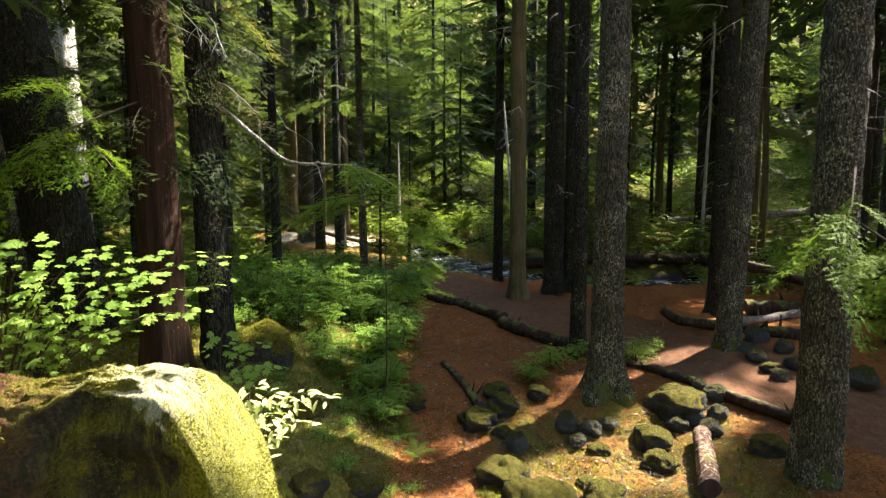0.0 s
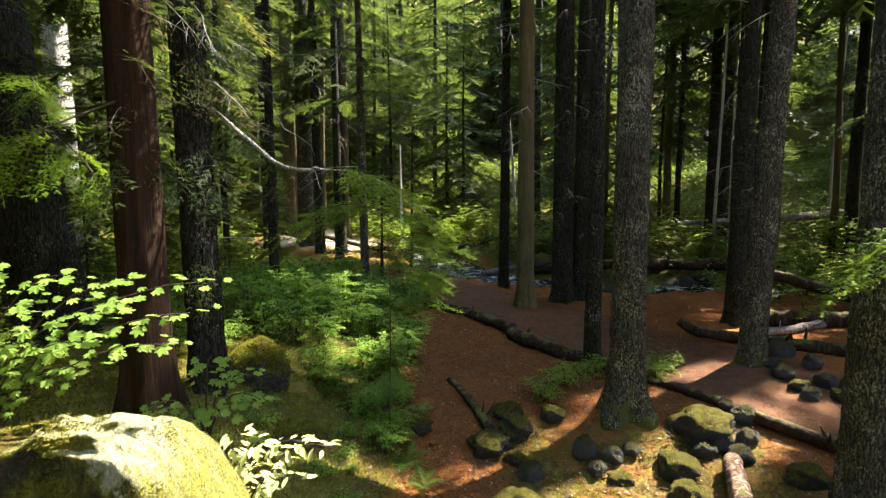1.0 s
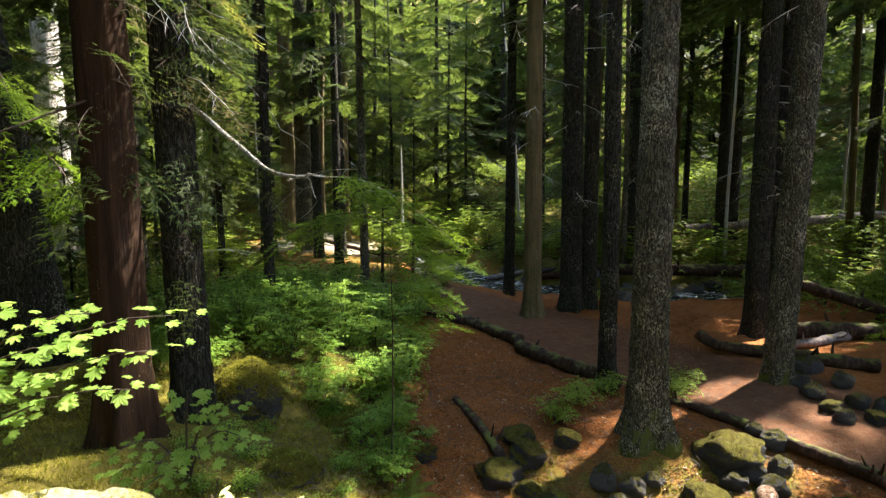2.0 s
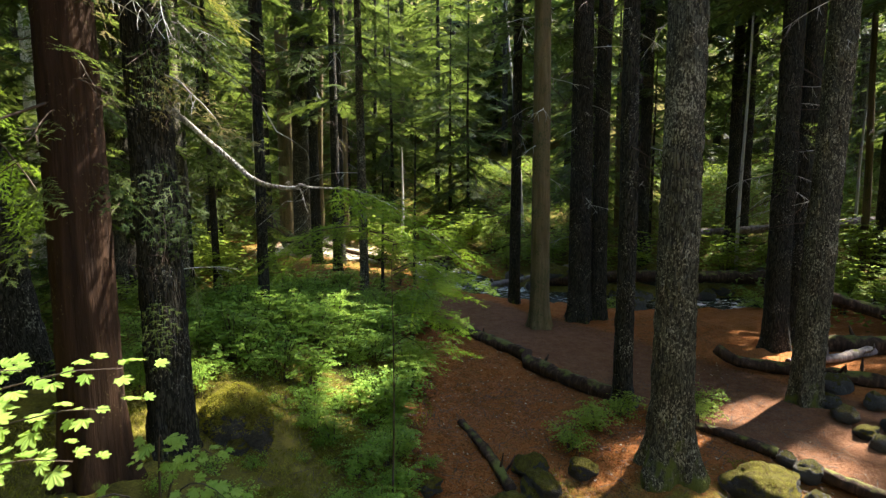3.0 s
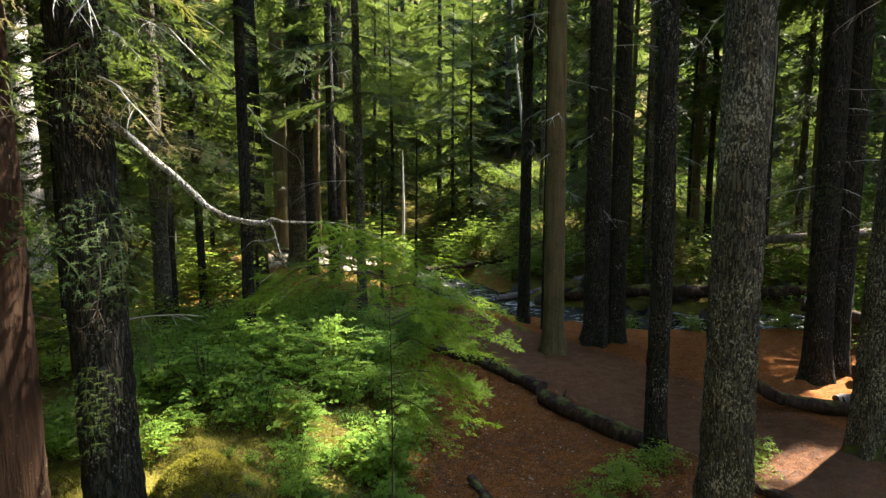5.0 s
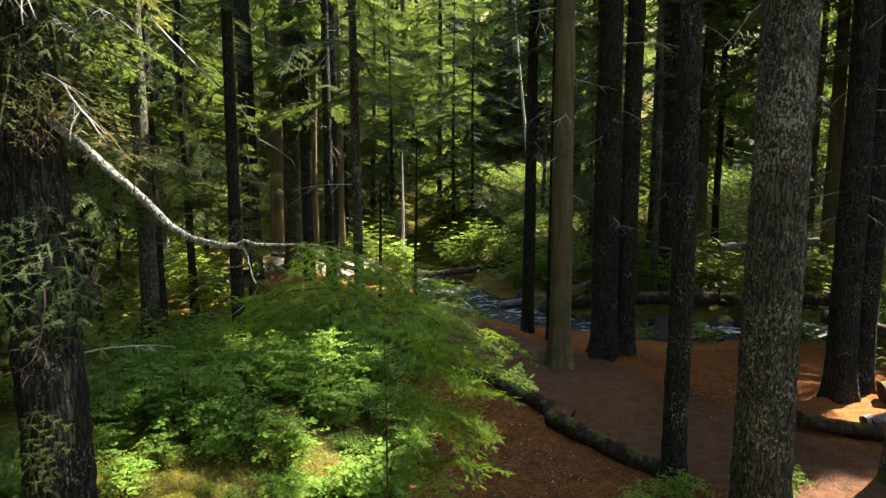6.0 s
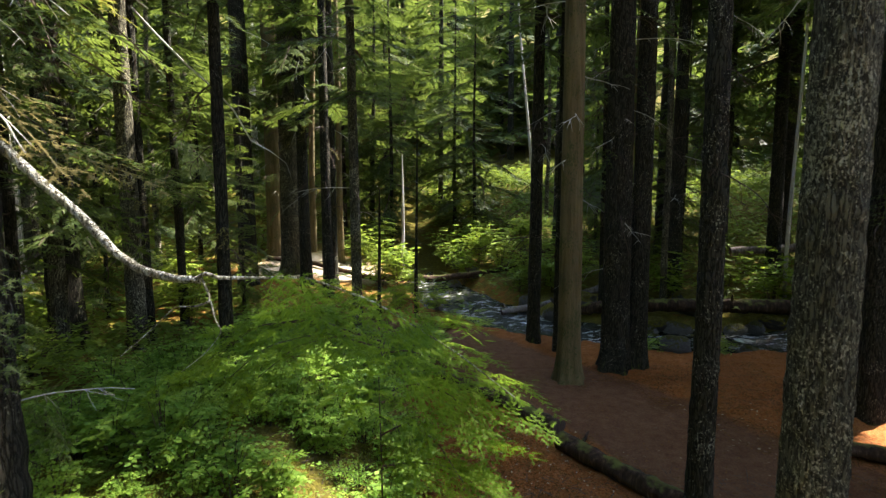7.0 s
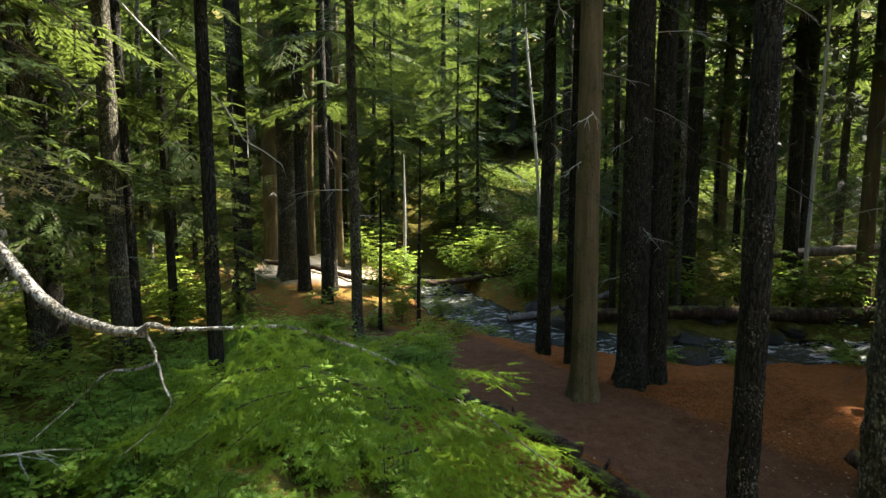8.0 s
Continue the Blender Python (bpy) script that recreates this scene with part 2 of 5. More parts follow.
def ground_material():
    """Needle litter, moss, trodden dirt and pale sand, laid by the painted zones of the sheet."""
    k = Nodes("forest_floor")
    v = k.coords("Object", shift=False)
    zone = k.n("ShaderNodeVertexColor")
    zone.layer_name = "zone"
    sep = k.n("ShaderNodeSeparateColor", Color=zone.outputs["Color"])
    big, mid, fine, grit = k.noise(v, 0.8, 4), k.noise(v, 6, 5, 0.65), k.noise(v, 40, 5, 0.75), k.voronoi(v, 60).outputs["Color"]
    gr = k.n("ShaderNodeSeparateColor", Color=grit).outputs[0]
    litter = k.ramp(k.math("ADD", k.math("MULTIPLY", fine, 0.55), k.math("ADD", k.math("MULTIPLY", mid, 0.3), k.math("MULTIPLY", gr, 0.2))),
                    (0.3, (0.055, 0.018, 0.004)), (0.52, (0.235, 0.082, 0.018)), (0.8, (0.38, 0.19, 0.07)))
    moss = k.ramp(k.math("ADD", k.math("MULTIPLY", fine, 0.6), k.math("MULTIPLY", mid, 0.4)), (0.32, (0.028, 0.022, 0.006)), (0.48, (0.11, 0.095, 0.018)), (0.66, (0.20, 0.185, 0.026)), (0.8, (0.19, 0.125, 0.04)))
    dirt = k.ramp(k.math("ADD", k.math("MULTIPLY", fine, 0.4), k.math("MULTIPLY", mid, 0.6)), (0.3, (0.05, 0.028, 0.017)), (0.7, (0.14, 0.088, 0.058)))
    sand = k.ramp(mid, (0.3, (0.34, 0.29, 0.19)), (0.7, (0.5, 0.45, 0.32)))
    edge = k.math("MULTIPLY", k.math("SUBTRACT", k.noise(v, 3.2, 6, 0.7), 0.5), 1.5)

    def gate(i, sharp=0.2):
        return k.ramp(k.math("ADD", sep.outputs[i], edge), (0.5 - sharp, (0, 0, 0)), (0.5 + sharp, (1, 1, 1)))

    c = k.mix(gate(0), litter, moss)
    c = k.mix(k.math("MULTIPLY", gate(1, 0.3), 0.7), c, dirt)
    c = k.mix(gate(2, 0.3), c, sand)
    c = k.mix(k.math("MULTIPLY", big, 0.35), c, (0.4, 0.35, 0.3), "MULTIPLY")
    h = k.math("ADD", k.math("MULTIPLY", fine, 0.6), k.math("ADD", mid, k.math("MULTIPLY", gr, 0.3)))
    return k.done(k.surface(c, 0.95, k.bump(h, 0.8, 0.03), 0.1))


GROUND = ground_material()


def water_material():
    k = Nodes("stream_water")
    v = k.coords("Object", (1.0, 1.6, 1.0), shift=False)
    ripples = k.noise(v, 5.0, 6, 0.65, 0.6)
    foam = k.ramp(k.math("ADD", k.noise(v, 1.5, 7, 0.75, 1.2), k.math("MULTIPLY", ripples, 0.28)), (0.68, (0, 0, 0)), (0.84, (1, 1, 1)))
    c = k.mix(foam, k.ramp(ripples, (0.3, (0.010, 0.013, 0.008)), (0.7, (0.035, 0.042, 0.028))), (0.66, 0.67, 0.62))
    r = k.math("ADD", 0.22, k.math("MULTIPLY", foam, 0.6))
    return k.done(k.surface(c, r, k.bump(ripples, 0.8, 0.08), 0.12))


WATER = water_material()


def plain(name, a, b, scale=20.0, rough=0.85):
    k = Nodes(name)
    h = k.noise(k.coords("Object"), scale, 5, 0.65)
    return k.done(k.surface(k.ramp(h, (0.3, a), (0.7, b)), rough, k.bump(h, 0.5, 0.005), 0.2))


TWIG = plain("twig_wood", (0.032, 0.023, 0.016), (0.105, 0.08, 0.056))
TWIG_PALE = plain("twig_lichen", (0.22, 0.21, 0.17), (0.5, 0.5, 0.44), 35)
LITTER_DARK = leaf("litter_brown", (0.06, 0.022, 0.006), (0.26, 0.105, 0.03), 0.1, 0.8)
LITTER_PALE = leaf("litter_pale", (0.20, 0.13, 0.07), (0.45, 0.36, 0.25), 0.1, 0.7)


# ---- mesh helpers ----
def mesh_of(name, verts, faces, *mats, slots=None, smooth=False):
    """A mesh from an array of places and an array of triangles or quads."""
    verts, faces = np.asarray(verts, np.float32), np.asarray(faces, np.int32)
    me = bpy.data.meshes.new(name)
    n, k = faces.shape
    me.vertices.add(len(verts))
    me.vertices.foreach_set("co", verts.ravel())
    me.loops.add(n * k)
    me.loops.foreach_set("vertex_index", faces.ravel())
    me.polygons.add(n)
    me.polygons.foreach_set("loop_start", np.arange(0, n * k, k, dtype=np.int32))
    me.polygons.foreach_set("loop_total", np.full(n, k, np.int32))
    if slots is not None:
        me.polygons.foreach_set("material_index", np.asarray(slots, np.int32))
    me.polygons.foreach_set("use_smooth", np.full(n, smooth))
    me.update(calc_edges=True)
    me.validate()
    for m in mats:
        me.materials.append(m)
    return me


def part(name, me, parent, label="", m=None):
    ob = new(name, me)
    ob.parent = parent
    if m is not None:
        ob.matrix_basis = m
    return tagged(ob, label)


def thing(name, x, y, z, label, category, group="", turn=0.0, size=1.0, kind=""):
    ob = new(name)
    ob.empty_display_size = 0.2
    ob.matrix_basis = pose(x, y, z, 0, 0, turn) @ Matrix.Scale(size, 4)
    return tagged(ob, label, category, group, kind)


def sn(p, s=0.0):
    return noise.noise(Vector((p[0] + s, p[1] - s * 0.7, p[2] + s * 1.3)))


def turned(v, rz, rx=0.0, ry=0.0):
    """Turn an array of places: roll about x, dip about y, then swing about z."""
    ca, sa, cb, sb, cc, sc = math.cos(rx), math.sin(rx), math.cos(ry), math.sin(ry), math.cos(rz), math.sin(rz)
    m = np.array([[cc, -sc, 0], [sc, cc, 0], [0, 0, 1]]) @ np.array([[cb, 0, sb], [0, 1, 0], [-sb, 0, cb]]) @ np.array([[1, 0, 0], [0, ca, -sa], [0, sa, ca]])
    return v @ m.T


def tube(points, radii, sides=5, wobble=0.0, seed=0.0, close=True):
    """Places and quads of a tapered tube along a line; the caps are quads drawn to a point."""
    pts = [Vector(p) for p in points]
    verts, faces = [], []
    side = Vector((0.3, 0.8, 0.52)).normalized()
    for i, p in enumerate(pts):
        d = (pts[min(i + 1, len(pts) - 1)] - pts[max(i - 1, 0)]).normalized()
        a = (side - d * side.dot(d))
        a = a.normalized() if a.length > 1e-3 else d.orthogonal().normalized()
        side = a
        b = d.cross(a)
        for j in range(sides):
            t = 2 * math.pi * j / sides
            o = a * math.cos(t) + b * math.sin(t)
            r = radii[i]
            if wobble:
                r *= 1 + wobble * sn(p * 6 + o * 1.2, seed) + 0.5 * wobble * sn(p * 17 + o * 3, seed)
            verts.append(p + o * r)
    for i in range(len(pts) - 1):
        for j in range(sides):
            k = (j + 1) % sides
            faces.append((i * sides + j, i * sides + k, (i + 1) * sides + k, (i + 1) * sides + j))
    if close:
        for i, ring in ((0, 0), (len(pts) - 1, (len(pts) - 1) * sides)):
            c = len(verts)
            verts.append(pts[i])
            for j in range(0, sides, 1):
                faces.append((ring + j, ring + (j + 1) % sides, c, c))
    return np.array([tuple(v) for v in verts]), [f if f[2] != f[3] else (f[0], f[1], f[2], f[2]) for f in faces]


def tri_faces(quads):
    out = []
    for a, b, c, d in quads:
        out.append((a, b, c))
        if c != d:
            out.append((a, c, d))
    return np.array(out, np.int32)


def joined(pieces):
    """Join (verts, triangles, slot) pieces into one set of arrays."""
    vs, fs, ms, n = [], [], [], 0
    for v, f, s in pieces:
        vs.append(v)
        fs.append(np.asarray(f) + n)
        ms.append(np.full(len(f), s))
        n += len(v)
    return np.concatenate(vs), np.concatenate(fs), np.concatenate(ms)


# ---- the lie of the land ----
def smooth(a, b, x):
    t = np.clip((x - a) / (b - a), 0, 1)
    return t * t * (3 - 2 * t)


STREAM = [(-3.5, 42.0), (-2.2, 33.0), (-1.5, 28.5), (-0.8, 24.9), (0.3, 21.3), (1.7, 18.8), (4.4, 17.45), (9.0, 17.2), (14.0, 17.9), (40.0, 21.5)]
EDGE = [(-1.6, 16.2), (-0.5, 14.5), (1.3, 12.05), (2.3, 10.4), (3.1, 9.2), (4.6, 7.2), (5.6, 5.6), (6.8, 3.6)]


def line_distance(x, y, line):
    """Distance to a line of points, and on which side of it (right of its way: plus)."""
    best, side = np.full(np.shape(x), 1e9), np.zeros(np.shape(x))
    for (ax, ay), (bx, by) in zip(line, line[1:]):
        ex, ey = bx - ax, by - ay
        t = np.clip(((x - ax) * ex + (y - ay) * ey) / (ex * ex + ey * ey), 0, 1)
        d = np.hypot(x - ax - t * ex, y - ay - t * ey)
        s = np.sign(ex * (y - ay) - ey * (x - ax))
        side = np.where(d < best, s, side)
        best = np.minimum(best, d)
    return best, side


def waves(x, y):
    return (np.sin(x * 0.9 + 1.3 * np.sin(y * 0.5)) + np.sin(y * 1.1 + 0.8 * np.sin(x * 0.7 + 1.0)) + 0.5 * np.sin(x * 2.3 + y * 1.9)) * 0.4


def land(x, y):
    """Height of the forest floor."""
    x, y = np.asarray(x, float), np.asarray(y, float)
    d, _ = line_distance(x, y, STREAM)
    left = smooth(-0.75, -3.4, x - 0.16 * np.maximum(0, 8 - y)) * (1.0 - 0.45 * smooth(9, 18, y))
    bank = 0.12 * smooth(-0.5, -1.3, x) * smooth(15, 12, y)
    near = -0.42 * smooth(9.2, 6.8, y) * smooth(-1.2, 0.0, x) * (1 - 0.5 * smooth(2.8, 4.6, x))
    h = 0.75 * left + bank + near
    h = h + smooth(20, 48, np.hypot(x, y)) * 3.2 + 34 * smooth(42, 125, np.hypot(x, y))
    h = h + 0.25 * smooth(19.5, 24, y) * smooth(-3, -5, x)
    h = h + 0.5 * smooth(2.2, 4.0, d) * smooth(18.0, 21.0, y) * smooth(0.5, 2.5, x)
    h = h + 0.15 * smooth(11.0, 13.5, y) * smooth(-1.5, -0.3, x) + 0.16 * smooth(3.6, 4.8, x) * smooth(8.6, 9.8, y) * smooth(13.0, 11.0, y)
    h = h + 0.2 * np.exp(-((x - 2.33) ** 2 + (y - 8.2) ** 2) / 0.35)
    rough = 1 - 0.75 * smooth(1.5, 0.4, np.abs(x - 1.0) / 3)
    h = h + 0.07 * waves(x, y) * rough
    return h - 0.62 * smooth(1.6, 0.65, d)


def gz(x, y):
    return float(land(x, y))


def axis(a, b, fine_a, fine_b, fine, coarse):
    """Steps that are fine between fine_a and fine_b and widen outwards."""
    mid = list(np.arange(fine_a, fine_b + 1e-6, fine))
    lo, hi, s = [], [], fine
    p = fine_a
    while p > a:
        s = min(s * 1.25, coarse)
        p -= s
        lo.append(p)
    p, s = fine_b, fine
    while p < b:
        s = min(s * 1.25, coarse)
        p += s
        hi.append(p)
    return np.array(lo[::-1] + mid + hi)


def build_ground():
    xs, ys = axis(-900, 900, -5, 7.5, 0.07, 60), axis(-900, 900, 4.0, 18, 0.07, 60)
    gx, gy = np.meshgrid(xs, ys)
    z = land(gx, gy)
    small = np.zeros_like(z)
    near = (np.abs(gx) < 12) & (gy > 0) & (gy < 26)
    idx = np.argwhere(near)
    for i, j in idx:
        p = Vector((gx[i, j], gy[i, j], 0))
        small[i, j] = 0.055 * noise.noise(p * 1.9) + 0.03 * noise.noise(p * 5.3) + 0.012 * noise.noise(p * 13)
    ed, side = line_distance(gx, gy, EDGE)
    trail = smooth(1.75, 1.2, np.abs(ed - 0.95)) * (side > 0) * smooth(0.05, 0.3, ed)
    calm = 1 - 0.7 * np.clip(trail, 0, 1)
    z = z + small * calm
    verts = np.stack([gx, gy, z], -1).reshape(-1, 3)
    nx = len(xs)
    i, j = np.meshgrid(np.arange(len(ys) - 1), np.arange(nx - 1), indexing="ij")
    a = (i * nx + j).ravel()
    faces = np.stack([a, a + 1, a + nx + 1, a + nx], -1)
    me = mesh_of("ground", verts, faces, GROUND, smooth=True)
    # zones: red channel moss, green trodden dirt, blue pale sand
    sd, _ = line_distance(gx, gy, STREAM)
    moss = np.clip(smooth(-0.35, -1.1, gx + 0.05 * (gy - 9)) + 0.62 * smooth(8.8, 7.6, gy) * smooth(0.0, 0.9, gx) * smooth(4.6, 3.6, gx), 0, 1)
    moss = np.maximum(moss, 0.8 * smooth(2.6, 1.8, sd) * (gy > 17.8))
    moss = np.maximum(moss, 0.85 * smooth(18.8, 19.5, gy) * (gx > 1))
    moss = np.maximum(moss, smooth(25, 30, np.hypot(gx, gy)))
    sand = smooth(1.3, 0.8, np.hypot((gx + 4.6) / 2.6, (gy - 23.3) / 0.9))
    litter = smooth(5.5, 4.0, np.hypot((gx + 4.2) / 1.3, gy - 21.0))
    moss = moss * (1 - 0.45 * litter)
    col = np.stack([moss, np.clip(trail, 0, 1) * (gy > 3), sand, np.ones_like(moss)], -1).reshape(-1, 4)
    layer = me.color_attributes.new("zone", "FLOAT_COLOR", "POINT")
    layer.data.foreach_set("color", col.astype(np.float32).ravel())
    tagged(new("ground", me), "forest floor of red-brown needle litter, moss and a trodden dirt trail", "ground", kind="structure")


def build_water():
    pts = []
    for (ax, ay), (bx, by) in zip(STREAM, STREAM[1:]):
        n = max(2, int(math.hypot(bx - ax, by - ay) / 0.12))
        pts += [(ax + (bx - ax) * i / n, ay + (by - ay) * i / n) for i in range(n)]
    # ease the bends
    p = np.array(pts)
    for _ in range(12):
        p[4:-4] = (p[:-8] + p[4:-4] * 2 + p[8:]) / 4
    d = np.gradient(p, axis=0)
    d /= np.linalg.norm(d, axis=1)[:, None]
    side = np.stack([-d[:, 1], d[:, 0]], -1)
    cols = np.linspace(-1.5, 1.5, 27)
    verts = []
    for i in range(len(p)):
        for c in cols:
            q = p[i] + side[i] * c
            v = Vector((q[0] * 1.0, q[1] * 1.0, 0))
            verts.append((q[0], q[1], -0.14 + 0.05 * noise.noise(v * 1.6) + 0.045 * noise.noise(v * 4.5) + 0.012 * max(0, q[1] - 20)))
    w = len(cols)
    i, j = np.meshgrid(np.arange(len(p) - 1), np.arange(w - 1), indexing="ij")
    a = (i * w + j).ravel()
    me = mesh_of("water", verts, np.stack([a, a + w, a + w + 1, a + 1], -1), WATER, smooth=True)
    tagged(new("water", me), "clear shallow forest stream with white riffles over stones", "stream", kind="structure")


build_ground()
build_water()


# ---- growing things ----
def spray(length, seed, step=0.10, tip=0.12, wide=0.032, droop=0.22, fine=False, needle=0.012, side=0.46):
    """A flat conifer spray along +x: side twigs, and twiglets on each; triangles only."""
    rng = random.Random(seed)
    tri = []

    def blade(p, d, n, l, w):
        s = d.cross(n).normalized() * (w / 2)
        tri.extend((p - s, p + s, p + d * l))

    def twiglet(p, d, n, l, w):
        if not fine:
            blade(p, d, n, l, w)
            return
        m = max(3, int(l / needle))
        blade(p, d, n, l * 1.05, 0.011)
        for i in range(m):
            q = p + d * (l * i / m)
            s = d.cross(n).normalized()
            for sg in (-1, 1):
                dd = (d * 0.55 + s * sg + n * rng.uniform(-0.25, 0.15)).normalized()
                blade(q, dd, n, rng.uniform(0.015, 0.026), 0.0095)
        blade(p + d * l * 0.9, d, n, 0.02, 0.006)

    def at(s):
        u = s / length
        return Vector((s, 0.05 * length * math.sin(u * 4 + seed), -droop * length * u * u))

    s = step * 0.8
    while s < length:
        u = s / length
        for sg in (-1, 1):
            if rng.random() < 0.1:
                continue
            ll = (side * length * (1 - u) ** 0.75 * min(1, u * 4 + 0.25) + tip) * rng.uniform(0.6, 1.1)
            a = radians(rng.uniform(42, 66))
            d = Vector((math.cos(a), sg * math.sin(a), rng.uniform(-0.3, 0.02))).normalized()
            q, v = at(s), 0.0
            blade(q, d, Vector((0, 0, 1)), ll, 0.006 if fine else wide * 0.35)
            while v < ll:
                w = v / ll
                pos = q + d * v + Vector((0, 0, -0.35 * droop * v * w))
                for sh in (-1, 1):
                    b = radians(rng.uniform(35, 60)) * sh
                    dd = Vector((d.x * math.cos(b) - d.y * math.sin(b), d.x * math.sin(b) + d.y * math.cos(b), d.z - rng.uniform(0, 0.35))).normalized()
                    n = Vector((rng.uniform(-0.35, 0.35), rng.uniform(-0.35, 0.35), 1)).normalized()
                    twiglet(pos, dd, n, tip * rng.uniform(0.65, 1.15) * (1 - 0.35 * w), wide)
                v += step * (0.5 if not fine else 0.8) * rng.uniform(0.8, 1.25)
            twiglet(q + d * ll, d, Vector((0, 0, 1)), tip, wide)
        s += step * rng.uniform(0.75, 1.25)
    for i in range(12):
        p, q = at(length * i / 12), at(length * (i + 1) / 12)
        blade(p, (q - p).normalized(), Vector((0, 0, 1)), (q - p).length * 1.4, 0.009 if fine else wide * 0.5)
    v = np.array([tuple(p) for p in tri])
    return v, np.arange(len(v)).reshape(-1, 3), at


SPRAYS = [spray(1.5, 10 + i, 0.13, 0.17, 0.05) for i in range(4)] + [spray(2.3, 20 + i, 0.18, 0.23, 0.07) for i in range(4)]
CANOPY = [spray(2.2, 35 + i, 0.44, 0.52, 0.19) for i in range(4)]
COARSE = [spray(2.2, 30 + i, 0.30, 0.36, 0.12) for i in range(4)]

# Places that the sun reaches through gaps in the canopy: x, y, z, radius of the gap.
GAPS = [(-1.7, 3.4, 2.0, 0.8), (-1.0, 3.5, 1.5, 0.7), (-2.5, 3.9, 2.5, 0.5), (-1.2, 3.9, 1.6, 0.6), (-4.8, 23.5, 0.5, 0.6), (-12.4, 20.2, 7.6, 1.2), (-2.0, 22.0, 1.2, 0.9), (12.0, 19.2, 2.5, 1.2), (6.5, 18.2, 0.0, 0.5),
        (1.6, 25.3, 1.5, 0.5), (5.9, 12.0, 0.1, 0.75), (6.6, 11.6, 0.1, 0.5), (2.9, 6.6, -0.2, 0.3), (3.7, 9.3, 0.0, 0.35), (4.5, 9.0, 0.0, 0.27), (5.4, 8.9, 0.0, 0.25), (-2.4, 6.6, 3.8, 0.17),
        (2.6, 8.3, 3.8, 0.35), (2.6, 8.3, 2.2, 0.25), (5.1, 9.9, 3.5, 0.3), (-1.5, 6.6, 3.25, 0.25), (-7.0, 15.0, 5.0, 0.8), (-9.0, 18.0, 6.0, 1.0), (-4.0, 20.0, 5.5, 0.8),
        (-1.0, 18.0, 5.5, 0.5), (9.0, 20.5, 2.0, 0.5), (4.4, 6.2, 4.2, 0.25), (-5.0, 17.0, 5.5, 0.8), (-2.5, 21.0, 7.0, 0.9), (-0.6, 6.9, 2.75, 0.2), (-0.2, 7.1, 2.5, 0.18), (-1.2, 10.4, 0.8, 0.13), (-0.95, 9.4, 0.7, 0.08), (-3.2, 11.0, 1.2, 0.2), (-1.9, 12.2, 0.9, 0.25), (-2.45, 7.6, 1.2, 0.13), (-7.5, 13.0, 3.0, 0.6), (3.4, 7.4, 0.1, 0.2),
        (2.1, 7.2, 0.0, 0.2), (1.9, 5.9, -0.3, 0.25), (-6.5, 11.0, 6.0, 0.6), (-2.95, 6.4, 4.6, 0.2), (-4.4, 7.6, 3.6, 0.35)]


def sunlit(p, extra=0.0):
    for x, y, z, r in GAPS:
        o = p - Vector((x, y, z))
        a = o.dot(SUN)
        if a > 1.0 and (o - SUN * a).length < r + extra:
            return True
    return False


def shades(x, y, high=23.0, reach=1.3):
    """Whether a tree here would stand in one of the sun's gaps."""
    h = Vector((SUN.x, SUN.y)).normalized()
    for gx, gy, z, r in GAPS[:12]:
        o = Vector((x - gx, y - gy))
        a = o.dot(h)
        if 0.5 < a < 30 and (o - h * a).length < r + reach and z + a * math.tan(radians(SUN_EL)) < high:
            return True
    return False


def crown_mesh(seed, low, high, reach, count, templates, mat, at=None, fine_to=99.0):
    """Drooping branches round a stem from low to high; where a place is given, gaps for the sun and the open sky over the clearing are left."""
    rng = random.Random(seed)
    pieces, az = [], rng.uniform(0, 6.28)
    for i in range(count):
        u = (i + rng.random()) / count
        z = low + (high - low) * u
        length = reach * (1 - u) ** 0.55 * rng.uniform(0.55, 1.1) * (0.55 + 0.45 * min(1, u * 5)) + 0.25
        az += 2.4 + rng.uniform(-0.5, 0.5)
        base = Vector((0, 0, z))
        dip = radians(rng.uniform(2, 26) - 18 * u)
        if at is not None:
            way = Vector((math.cos(az), math.sin(az), -math.sin(dip)))
            tip = Vector(at) + way * length
            if math.hypot((tip.x - 2.1) / 2.6, (tip.y - 5.5) / 4.1) < 1 or math.hypot((tip.x + 0.9) / 2.2, (tip.y - 9.6) / 3.9) < 1 or any(sunlit(Vector(at) + base + way * length * f, 0.2 * length) for f in (0.15, 0.45, 0.75, 1.0)):
                continue
        kinds = SPRAYS if at is not None and z < 3.3 + 0.29 * at[1] else templates if z < fine_to else CANOPY
        v, f, line = kinds[rng.randrange(len(kinds))]
        k = length / v[:, 0].max()
        w = turned(v * (k, k * rng.uniform(0.75, 1.05), k), az, rng.uniform(-0.3, 0.3), dip) + np.array(base)
        pieces.append((w, f, 0))
        span = v[:, 0].max()
        pts = [line(span * q) * k for q in (0, 0.25, 0.5, 0.75, 0.95)]
        tv, tf = tube(pts, [0.022 * k + 0.004 * length, 0.016 * k, 0.012 * k, 0.008 * k, 0.004 * k], 3, close=False)
        pieces.append((turned(tv, az, 0, dip) + np.array(base), tri_faces(tf), 1))
    v, f, s = joined(pieces)
    return mesh_of("crown", v, f, mat, TWIG, slots=s)


